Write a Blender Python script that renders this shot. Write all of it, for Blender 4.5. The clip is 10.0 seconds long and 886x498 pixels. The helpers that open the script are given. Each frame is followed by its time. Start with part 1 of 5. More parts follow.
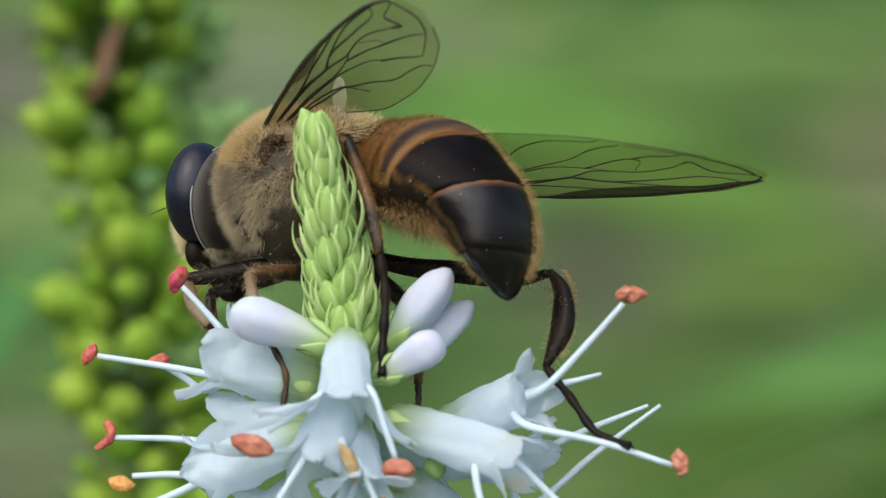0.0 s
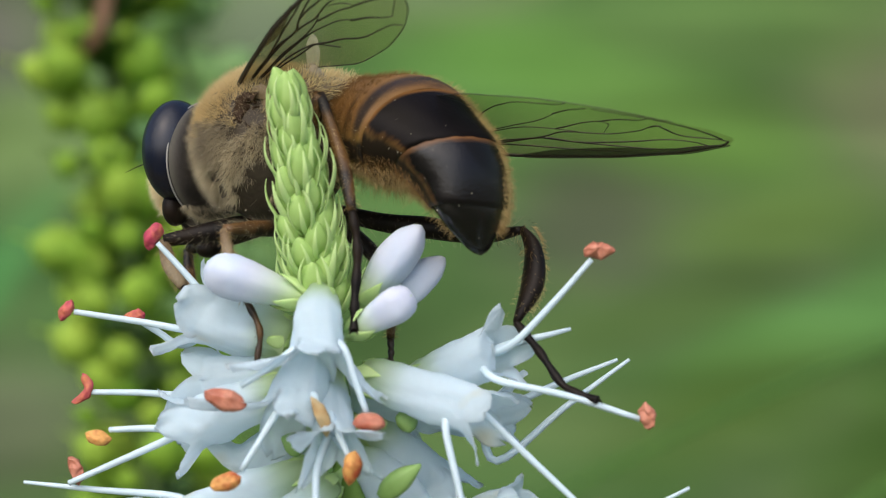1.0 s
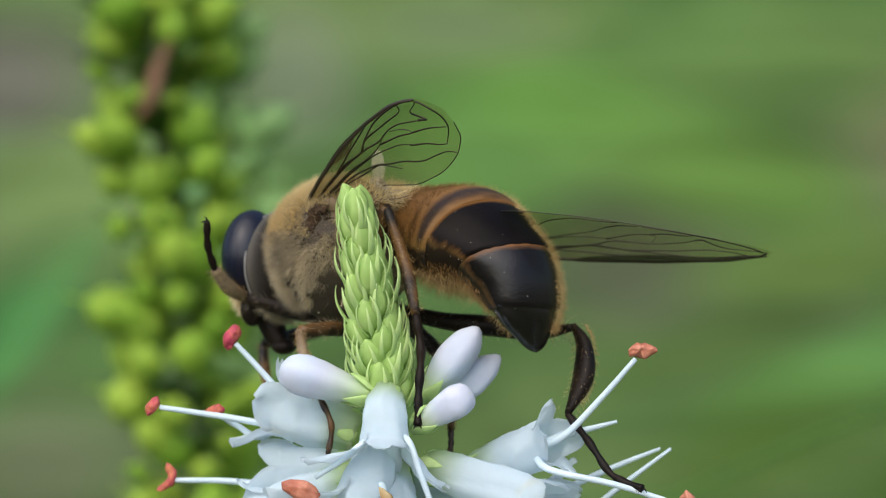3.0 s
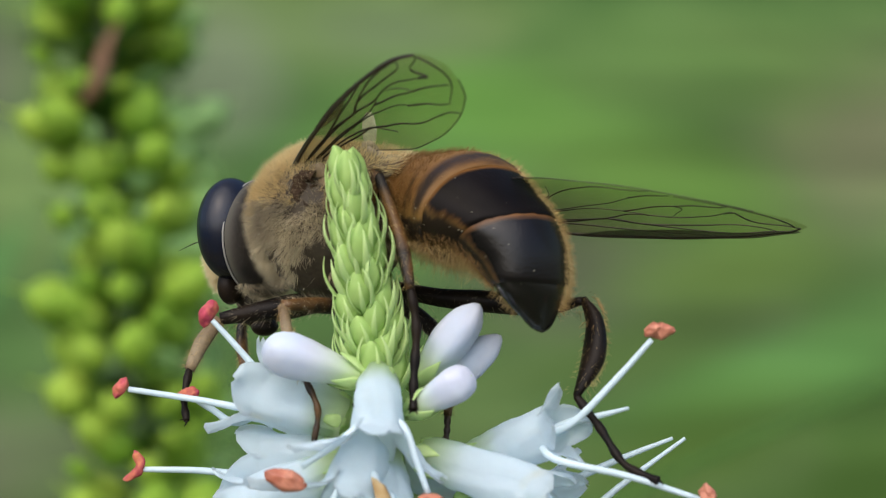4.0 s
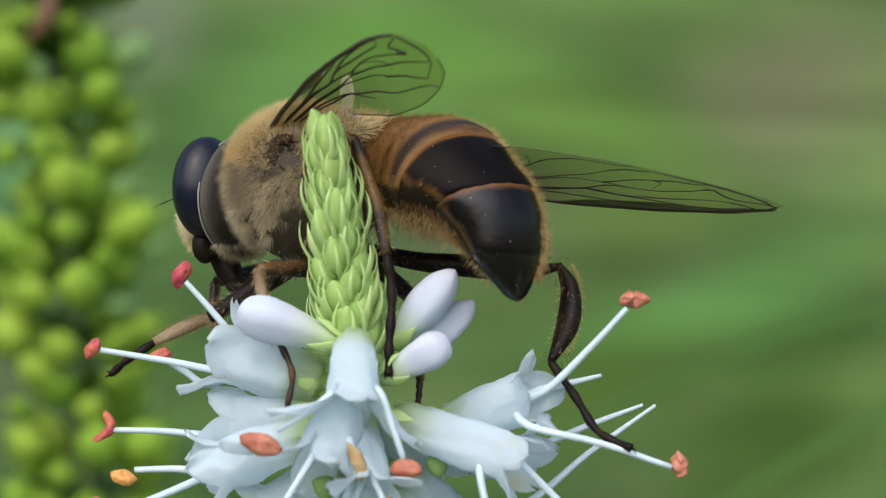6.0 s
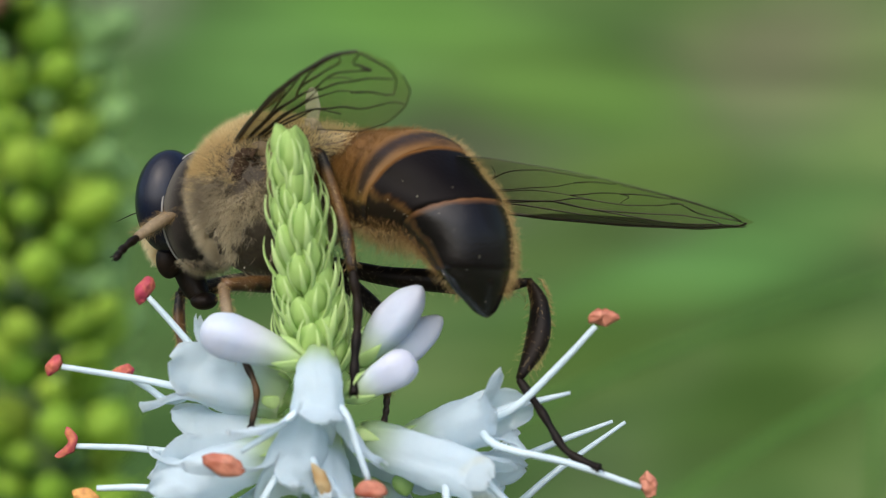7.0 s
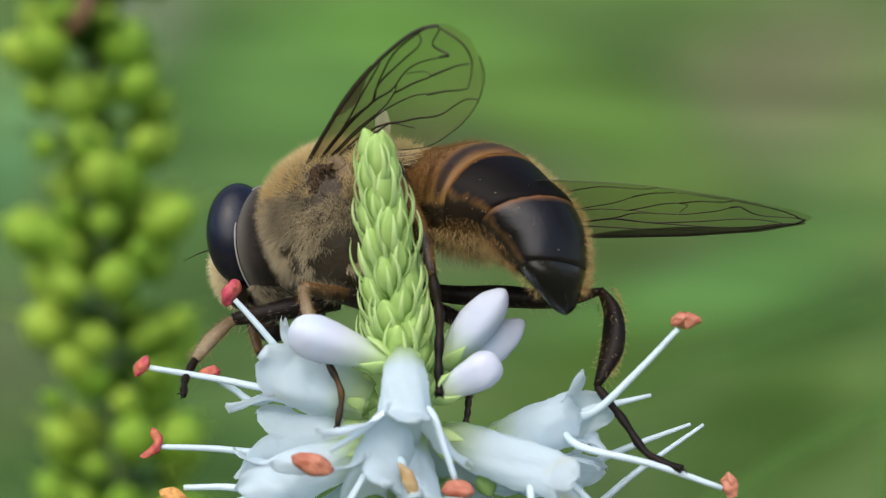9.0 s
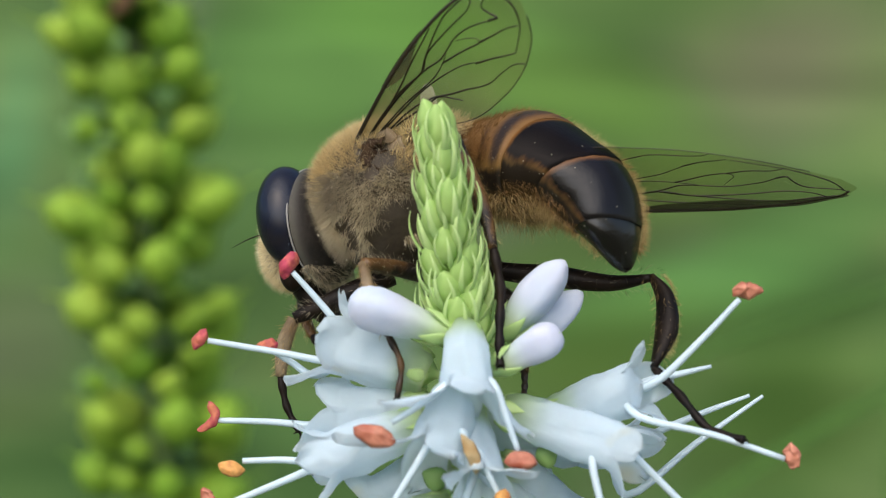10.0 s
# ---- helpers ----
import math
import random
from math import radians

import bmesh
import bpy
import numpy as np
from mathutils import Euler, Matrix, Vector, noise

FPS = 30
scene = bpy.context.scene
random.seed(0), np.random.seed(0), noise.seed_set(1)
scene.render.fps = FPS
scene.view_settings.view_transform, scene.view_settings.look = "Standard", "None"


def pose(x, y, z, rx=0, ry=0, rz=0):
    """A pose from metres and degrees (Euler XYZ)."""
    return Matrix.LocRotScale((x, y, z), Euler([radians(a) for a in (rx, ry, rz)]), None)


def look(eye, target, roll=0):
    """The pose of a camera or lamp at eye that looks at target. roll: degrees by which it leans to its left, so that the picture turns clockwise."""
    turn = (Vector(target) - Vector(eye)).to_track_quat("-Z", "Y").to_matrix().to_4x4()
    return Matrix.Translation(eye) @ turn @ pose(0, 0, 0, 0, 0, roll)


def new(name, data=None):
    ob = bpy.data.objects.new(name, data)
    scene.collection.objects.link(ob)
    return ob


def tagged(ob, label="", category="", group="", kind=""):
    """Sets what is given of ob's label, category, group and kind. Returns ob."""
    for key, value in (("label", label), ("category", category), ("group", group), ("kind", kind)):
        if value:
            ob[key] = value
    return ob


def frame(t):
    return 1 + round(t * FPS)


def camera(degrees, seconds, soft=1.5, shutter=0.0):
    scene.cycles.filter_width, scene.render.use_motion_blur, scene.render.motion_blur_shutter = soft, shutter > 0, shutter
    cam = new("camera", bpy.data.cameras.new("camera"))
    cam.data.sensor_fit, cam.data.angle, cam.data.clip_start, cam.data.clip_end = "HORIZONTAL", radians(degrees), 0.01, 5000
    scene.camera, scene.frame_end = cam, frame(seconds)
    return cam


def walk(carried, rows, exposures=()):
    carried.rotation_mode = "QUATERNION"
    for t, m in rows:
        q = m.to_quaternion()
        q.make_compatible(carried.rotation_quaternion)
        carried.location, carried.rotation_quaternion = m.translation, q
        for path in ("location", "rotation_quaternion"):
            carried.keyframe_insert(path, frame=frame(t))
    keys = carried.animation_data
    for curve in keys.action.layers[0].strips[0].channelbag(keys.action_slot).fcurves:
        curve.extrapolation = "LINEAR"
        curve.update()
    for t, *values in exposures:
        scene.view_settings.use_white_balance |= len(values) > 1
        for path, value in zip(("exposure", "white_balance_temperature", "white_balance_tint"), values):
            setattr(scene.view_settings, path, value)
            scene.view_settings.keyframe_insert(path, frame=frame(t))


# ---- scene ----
cam = camera(24.0, 10.0, soft=1.0)
cam.data.dof.use_dof = True
cam.data.dof.focus_distance = 0.066
cam.data.dof.aperture_fstop = 86.0
walk(cam, [
    (0.0, pose(0, -0.061474, -0, 89.953, 0, 0.046)),
    (0.5, pose(0.000518, -0.061646, 0.001447, 88.836, 0.291, 0.614)),
    (1.0, pose(0.000933, -0.062252, 0.000287, 88.505, 0.093, 0.102)),
    (1.5, pose(0.001387, -0.063013, 0.00091, 88.655, 0.496, 0.996)),
    (2.0, pose(0.00093, -0.072109, 0.000544, 87.911, -0.002, 2.744)),
    (2.1, pose(0.000358, -0.072044, 0.000787, 87.184, -0.179, 2.184)),
    (2.5, pose(0.000283, -0.06936, 0.001156, 89.706, -0.108, 1.666)),
    (2.7, pose(0.000934, -0.069102, 0.002481, 89.44, 0.289, 1.672)),
    (3.8, pose(-0.002991, -0.062318, 0.001575, 90.434, 0.027, -1.076)),
    (4.0, pose(-0.002111, -0.062139, 0.001337, 89.709, -0.126, -1.07)),
    (4.5, pose(-0.003693, -0.062016, 0.00091, 89.506, -0.642, -1.34)),
    (5.0, pose(-0.004739, -0.061596, 0.001581, 88.509, -0.417, -0.561)),
    (5.5, pose(-0.003349, -0.062465, 0.001349, 89.513, -0.753, -3.223)),
    (5.7, pose(-0.004189, -0.062296, 0.001515, 88.219, -1.016, -3.579)),
    (6.8, pose(-0.003215, -0.061434, 0.00386, 87.713, -1.131, -2.798)),
    (7.0, pose(-0.003329, -0.061087, 0.00371, 87.009, -1.122, -3.748)),
    (7.5, pose(-0.003246, -0.060753, 0.003691, 86.497, -0.878, -4.565)),
    (8.0, pose(-0.003755, -0.060672, 0.00327, 88.216, -1.454, -3.073)),
    (8.5, pose(-0.003397, -0.061503, 0.003469, 88.342, -1.569, -4.077)),
    (9.0, pose(-0.005716, -0.061885, 0.003162, 87.605, -1.288, -3.583)),
    (9.5, pose(-0.007473, -0.061788, 0.003226, 87.613, -1.161, -3.878)),
    (10.0, pose(-0.007478, -0.061528, 0.002599, 87.287, -1.064, -3.603))
], exposures=[(0.0, 0.63), (10.0, 0.63)])

# ---- world and sun: bright overcast day, light from above and a little from the camera's side ----
world = bpy.data.worlds.new("overcast")
scene.world = world
world.use_nodes = True
wn = world.node_tree.nodes
sky = wn.new("ShaderNodeTexSky")
sky.sky_type = "NISHITA"
sky.sun_disc = False
sky.sun_elevation = radians(48)
sky.sun_rotation = radians(200)
sky.dust_density = 3.0
world.node_tree.links.new(sky.outputs[0], wn["Background"].inputs[0])
wn["Background"].inputs[1].default_value = 0.15
sun = new("sun", bpy.data.lights.new("sun", "SUN"))
sun.data.energy = 1.25
sun.data.angle = radians(85)
sun.data.color = (1.0, 0.97, 0.92)
sun.matrix_basis = look((-0.6, -1.45, 1.75), (0, 0, 0))

MM = 0.001
GROUND = -450.0


# ---- materials ----
def material(name, colour, rough=0.5, spec=0.5, grain=0.0, grain_scale=4000.0, tint=None, stain_scale=700.0,
             translucent=0.0, coat=0.0, bump=0.0, foot=None, foot_to=0.3, crease=0.0, stain=(0.35, 0.7), depth=0.0):
    """Principled surface with fine grain, broad stains towards a second tint, relief and light let through."""
    m = bpy.data.materials.new(name)
    m.use_nodes = True
    nt = m.node_tree
    b = nt.nodes["Principled BSDF"]
    b.inputs["Base Color"].default_value = (*colour, 1)
    b.inputs["Roughness"].default_value = rough
    b.inputs["Specular IOR Level"].default_value = spec
    b.inputs["Coat Weight"].default_value = coat
    b.inputs["Coat Roughness"].default_value = 0.12
    if depth:
        b.inputs["Subsurface Weight"].default_value = 0.7
        b.inputs["Subsurface Radius"].default_value = (1.0, 1.0, 1.0)
        b.inputs["Subsurface Scale"].default_value = depth
    co = nt.nodes.new("ShaderNodeTexCoord").outputs["Object"]
    fine = nt.nodes.new("ShaderNodeTexNoise")
    fine.inputs["Scale"].default_value = grain_scale
    fine.inputs["Detail"].default_value = 4
    nt.links.new(co, fine.inputs["Vector"])
    broad = nt.nodes.new("ShaderNodeTexNoise")
    broad.inputs["Scale"].default_value = stain_scale
    broad.inputs["Detail"].default_value = 2
    nt.links.new(co, broad.inputs["Vector"])
    mix = nt.nodes.new("ShaderNodeMix")
    mix.data_type = "RGBA"
    mix.inputs["A"].default_value = (*colour, 1)
    mix.inputs["B"].default_value = (*(tint or [c * 0.6 for c in colour]), 1)
    ramp = nt.nodes.new("ShaderNodeMapRange")
    ramp.inputs["From Min"].default_value, ramp.inputs["From Max"].default_value = stain
    nt.links.new(broad.outputs["Fac"], ramp.inputs["Value"])
    nt.links.new(ramp.outputs[0], mix.inputs["Factor"])
    val = nt.nodes.new("ShaderNodeMapRange")
    val.inputs["To Min"].default_value, val.inputs["To Max"].default_value = 1 - grain, 1 + grain
    nt.links.new(fine.outputs["Fac"], val.inputs["Value"])
    mul = nt.nodes.new("ShaderNodeMix")
    mul.data_type, mul.blend_type = "RGBA", "MULTIPLY"
    mul.inputs["Factor"].default_value = 1
    nt.links.new(mix.outputs["Result"], mul.inputs["A"])
    nt.links.new(val.outputs[0], mul.inputs["B"])
    if foot:    # another pigment at the foot of the part, by its length
        uv = nt.nodes.new("ShaderNodeUVMap")
        sep = nt.nodes.new("ShaderNodeSeparateXYZ")
        nt.links.new(uv.outputs[0], sep.inputs[0])
        fr = nt.nodes.new("ShaderNodeMapRange")
        fr.interpolation_type = "SMOOTHSTEP"
        fr.inputs["From Min"].default_value, fr.inputs["From Max"].default_value = 0.0, foot_to
        nt.links.new(sep.outputs[1], fr.inputs["Value"])
        old, mul = mul, nt.nodes.new("ShaderNodeMix")
        mul.data_type = "RGBA"
        mul.inputs["A"].default_value = (*foot, 1)
        nt.links.new(old.outputs["Result"], mul.inputs["B"])
        nt.links.new(fr.outputs[0], mul.inputs["Factor"])
    nt.links.new(mul.outputs["Result"], b.inputs["Base Color"])
    if crease:
        fine = nt.nodes.new("ShaderNodeTexNoise")
        fine.inputs["Scale"].default_value = crease
        fine.inputs["Detail"].default_value = 5
        fine.inputs["Distortion"].default_value = 1.2
        nt.links.new(co, fine.inputs["Vector"])
    if bump:
        bp = nt.nodes.new("ShaderNodeBump")
        bp.inputs["Strength"].default_value = bump
        bp.inputs["Distance"].default_value = 0.00005
        nt.links.new(fine.outputs["Fac"], bp.inputs["Height"])
        nt.links.new(bp.outputs[0], b.inputs["Normal"])
    if translucent:
        tr = nt.nodes.new("ShaderNodeBsdfTranslucent")
        nt.links.new(mul.outputs["Result"], tr.inputs["Color"])
        ms = nt.nodes.new("ShaderNodeMixShader")
        ms.inputs[0].default_value = translucent
        nt.links.new(b.outputs[0], ms.inputs[1])
        nt.links.new(tr.outputs[0], ms.inputs[2])
        nt.links.new(ms.outputs[0], nt.nodes["Material Output"].inputs[0])
    return m


def banded(name, chitin, pale, lo, hi, side_at, rough=0.22, low=None, spec=0.24):
    """A tergite: dark plate between two lengths of the segment, pale margins before, behind and low on the flanks."""
    m = material(name, chitin, rough=rough, spec=spec, coat=0.0, bump=0.2, grain_scale=9000)
    nt = m.node_tree
    b = nt.nodes["Principled BSDF"]
    uv = nt.nodes.new("ShaderNodeUVMap")
    wob = nt.nodes.new("ShaderNodeTexNoise")
    wob.inputs["Scale"].default_value = 9
    nt.links.new(uv.outputs[0], wob.inputs["Vector"])
    sep = nt.nodes.new("ShaderNodeSeparateXYZ")
    nt.links.new(uv.outputs[0], sep.inputs[0])

    def op(kind, a, c):
        n = nt.nodes.new("ShaderNodeMath")
        n.operation = kind
        for i, v in enumerate((a, c)):
            if isinstance(v, (int, float)):
                n.inputs[i].default_value = v
            else:
                nt.links.new(v, n.inputs[i])
        return n.outputs[0]

    def step(v, a, c):
        n = nt.nodes.new("ShaderNodeMapRange")
        n.interpolation_type = "SMOOTHSTEP"
        n.inputs["From Min"].default_value, n.inputs["From Max"].default_value = a, c
        nt.links.new(v, n.inputs["Value"])
        return n.outputs[0]

    along = op("ADD", sep.outputs[1], op("MULTIPLY", op("SUBTRACT", wob.outputs["Fac"], 0.5), 0.08))
    flank = op("ABSOLUTE", op("SUBTRACT", sep.outputs[0], 0.5), 0.0)   # 0 on the back, 0.5 below
    dark = op("MULTIPLY", step(along, lo - 0.08, lo + 0.06), step(along, hi + 0.06, hi - 0.06))
    side = op("ADD", flank, op("MULTIPLY", op("SUBTRACT", wob.outputs["Fac"], 0.5), 0.05))
    dark = op("MULTIPLY", dark, step(side, side_at + 0.02, side_at - 0.02))
    mix = nt.nodes.new("ShaderNodeMix")
    mix.data_type = "RGBA"
    mix.inputs["A"].default_value = (*pale, 1)
    mottle = nt.nodes.new("ShaderNodeTexNoise")
    mottle.inputs["Scale"].default_value, mottle.inputs["Detail"].default_value = 5, 4
    nt.links.new(uv.outputs[0], mottle.inputs["Vector"])
    if low:     # the flank's own pigment
        fl = nt.nodes.new("ShaderNodeMix")
        fl.data_type = "RGBA"
        fl.inputs["A"].default_value, fl.inputs["B"].default_value = (*pale, 1), (*low, 1)
        nt.links.new(step(flank, side_at - 0.06, side_at + 0.03), fl.inputs["Factor"])
        spot = nt.nodes.new("ShaderNodeMix")
        spot.data_type, spot.blend_type = "RGBA", "MULTIPLY"
        spot.inputs["B"].default_value = (0.3, 0.27, 0.24, 1)
        nt.links.new(step(mottle.outputs["Fac"], 0.47, 0.7), spot.inputs["Factor"])
        nt.links.new(fl.outputs["Result"], spot.inputs["A"])
        seam = nt.nodes.new("ShaderNodeMix")    # black seam under the plate's lower edge
        seam.data_type = "RGBA"
        seam.inputs["B"].default_value = (0.014, 0.01, 0.006, 1)
        nt.links.new(op("MULTIPLY", step(side, side_at + 0.005, side_at + 0.03), step(side, side_at + 0.12, side_at + 0.06)), seam.inputs["Factor"])
        nt.links.new(spot.outputs["Result"], seam.inputs["A"])
        nt.links.new(seam.outputs["Result"], mix.inputs["A"])
    old = b.inputs["Base Color"].links[0].from_socket
    nt.links.new(old, mix.inputs["B"])
    nt.links.new(dark, mix.inputs["Factor"])
    nt.links.new(mix.outputs["Result"], b.inputs["Base Color"])
    ro = nt.nodes.new("ShaderNodeMapRange")
    ro.inputs["To Min"].default_value, ro.inputs["To Max"].default_value = 0.5, rough
    nt.links.new(dark, ro.inputs["Value"])
    nt.links.new(ro.outputs[0], b.inputs["Roughness"])
    return m


def membrane(name, colour, clear, root=None):
    """Clear wing skin: mostly seen through, a little smoky, with a shine."""
    m = material(name, colour, rough=0.25, spec=0.6, grain=0.2, grain_scale=2500, bump=0.2, foot=root, foot_to=0.5)
    nt = m.node_tree
    tr = nt.nodes.new("ShaderNodeBsdfTransparent")
    tr.inputs[0].default_value = (0.87, 0.87, 0.72, 1)
    ms = nt.nodes.new("ShaderNodeMixShader")
    ms.inputs[0].default_value = clear
    if root:    # denser and amber towards the root
        sep = nt.nodes.new("ShaderNodeSeparateXYZ")
        nt.links.new(nt.nodes.new("ShaderNodeUVMap").outputs[0], sep.inputs[0])
        th = nt.nodes.new("ShaderNodeMapRange")
        th.inputs["From Min"].default_value, th.inputs["From Max"].default_value = 0.25, 0.72
        th.inputs["To Min"].default_value, th.inputs["To Max"].default_value = 0.3, clear
        nt.links.new(sep.outputs[1], th.inputs["Value"])
        nt.links.new(th.outputs[0], ms.inputs[0])
    nt.links.new(nt.nodes["Principled BSDF"].outputs[0], ms.inputs[1])
    nt.links.new(tr.outputs[0], ms.inputs[2])
    nt.links.new(ms.outputs[0], nt.nodes["Material Output"].inputs[0])
    return m


PETAL = material("white_petal", (0.86, 0.93, 0.97), 0.5, 0.25, 0.03, 3000, (0.86, 0.82, 0.68), 420, 0.62, bump=1.0, foot=(0.6, 0.72, 0.45), foot_to=0.32, crease=900, stain=(0.66, 0.82))
BUD_WHITE = material("white_bud", (0.61, 0.68, 0.8), 0.65, 0.15, 0.05, 3000, (0.64, 0.62, 0.73), 350, 0.25, bump=0.5, foot=(0.5, 0.66, 0.3), foot_to=0.42, crease=900, depth=0.0005)
GREEN_BUD = material("green_bud", (0.5, 0.7, 0.24), 0.5, 0.3, 0.1, 3500, (0.36, 0.57, 0.15), 1100, 0.32, bump=0.25)
BRACT = material("green_bract", (0.66, 0.82, 0.38), 0.5, 0.35, 0.1, 3500, (0.5, 0.7, 0.27), 900, 0.4, bump=0.2)
STEM = material("green_stem", (0.24, 0.4, 0.09), 0.5, 0.4, 0.15, 2500, (0.17, 0.3, 0.06), 500, 0.1, bump=0.3)
CAPSULE = material("green_capsule", (0.26, 0.42, 0.13), 0.5, 0.35, 0.15, 2500, (0.17, 0.3, 0.08), 500, 0.15, bump=0.3)
FILAMENT = material("white_filament", (0.68, 0.81, 0.88), 0.4, 0.4, 0.05, 3000, (0.62, 0.74, 0.8), 500, 0.25)
ANTHER_RED = material("red_anther", (0.4, 0.05, 0.085), 0.6, 0.25, 0.5, 5000, (0.45, 0.15, 0.07), 2500, bump=1.0)
ANTHER_ORANGE = material("orange_anther", (0.58, 0.29, 0.085), 0.6, 0.3, 0.5, 5000, (0.32, 0.06, 0.02), 1800, bump=1.0, stain=(0.42, 0.62))
ANTHER_SALMON = material("salmon_anther", (0.48, 0.19, 0.12), 0.5, 0.4, 0.4, 5000, (0.3, 0.07, 0.035), 1600, bump=0.9, stain=(0.42, 0.65))
WITHERED = material("withered_petal", (0.7, 0.62, 0.4), 0.6, 0.3, 0.2, 3000, (0.45, 0.26, 0.09), 900, 0.2, bump=0.4)

EYE = material("black_eye", (0.003, 0.006, 0.018), 0.27, 0.32, 0.1, 20000, (0.014, 0.012, 0.014), 900, bump=0.1)
OCCIPUT = material("grey_dusted", (0.05, 0.043, 0.036), 0.7, 0.25, 0.3, 8000, (0.02, 0.017, 0.015), 500, bump=0.4)
THORAX = material("dark_thorax", (0.055, 0.042, 0.026), 0.7, 0.3, 0.4, 6000, (0.04, 0.03, 0.02), 700, bump=0.5)
CHITIN = material("black_chitin", (0.006, 0.0045, 0.004), 0.45, 0.12, 0.3, 8000, (0.016, 0.01, 0.006), 900, bump=0.25)
BROWN = material("brown_chitin", (0.125, 0.062, 0.018), 0.45, 0.35, 0.8, 2600, (0.014, 0.009, 0.006), 700, bump=0.8, stain=(0.42, 0.56))
TAN = material("tan_chitin", (0.23, 0.175, 0.105), 0.55, 0.3, 0.35, 6000, (0.12, 0.075, 0.035), 900, bump=0.3)
ROOT = material("brown_wing_root", (0.05, 0.03, 0.016), 0.85, 0.1, 0.6, 5000, (0.02, 0.012, 0.008), 1300, bump=0.9)
VEIN = material("dark_vein", (0.025, 0.015, 0.008), 0.4, 0.5)
WING = membrane("smoky_membrane", (0.27, 0.25, 0.12), 0.76, (0.55, 0.4, 0.18))
STIGMA = membrane("brown_stigma", (0.02, 0.012, 0.006), 0.12)
ALULA = membrane("pale_alula", (0.92, 0.88, 0.78), 0.68)
SCALE_PALE = material("pale_scale", (0.6, 0.5, 0.36), 0.5, 0.4, 0.1, 5000, translucent=0.3)
FUR_TAN = material("tan_fur", (0.88, 0.74, 0.42), 0.55, 0.3, 0.1, 5000, (0.66, 0.5, 0.24), 400, 0.45)
FUR_GREY = material("grey_fur", (0.55, 0.47, 0.31), 0.55, 0.4, 0.1, 5000, (0.2, 0.16, 0.11), 600, 0.3)
FUR_RUST = material("rusty_fur", (0.36, 0.21, 0.075), 0.55, 0.3, 0.1, 5000, (0.16, 0.085, 0.03), 400, 0.3)
FUR_GOLD = material("golden_fur", (0.6, 0.44, 0.2), 0.5, 0.3, 0.1, 5000, (0.36, 0.22, 0.075), 400, 0.3)
POLLEN = material("pollen", (0.8, 0.74, 0.55), 0.6, 0.3)
# dust-grey by the eyes; shade of the neck gap is put into the black
RIM = material("dusted_shaded_head_back", (0.014, 0.012, 0.01), 0.7, 0.25, 0.3, 8000, (0.03, 0.025, 0.02), 900, bump=0.4, foot=(0.085, 0.078, 0.062), foot_to=0.45)
RIM_PALE = material("pale_eye_rim", (0.24, 0.235, 0.22), 0.6, 0.3, 0.3, 8000, (0.16, 0.15, 0.13), 700)
FUR_PALE = material("pale_fur", (0.92, 0.82, 0.56), 0.5, 0.4, 0.1, 5000, (0.78, 0.64, 0.36), 400, 0.3)
ORANGE = (0.3, 0.13, 0.03)
T2 = banded("tergite_orange", (0.03, 0.018, 0.012), (0.2, 0.098, 0.028), 0.8, 0.93, 0.26, 0.5, (0.15, 0.085, 0.022))
T3 = banded("tergite_black", (0.006, 0.004, 0.0035), ORANGE, 0.13, 1.05, 0.235, 0.42, (0.06, 0.038, 0.014), 0.08)
T4 = banded("tergite_glossy", (0.006, 0.0045, 0.005), (0.2, 0.085, 0.024), 0.1, 1.2, 0.265, 0.27, (0.06, 0.034, 0.012), 0.32)
T5 = banded("tergite_tip", (0.006, 0.005, 0.005), (0.05, 0.028, 0.012), -1, 2, 0.4, 0.2, None, 0.5)

LEAF_FAR = material("meadow_leaf", (0.04, 0.13, 0.04), 0.5, 0.4, 0.1, 300, (0.03, 0.1, 0.03), 20, 0.3)
LEAF_BRIGHT = material("broad_leaf", (0.09, 0.2, 0.035), 0.6, 0.3, 0.1, 300, (0.07, 0.16, 0.03), 14, 0.35)


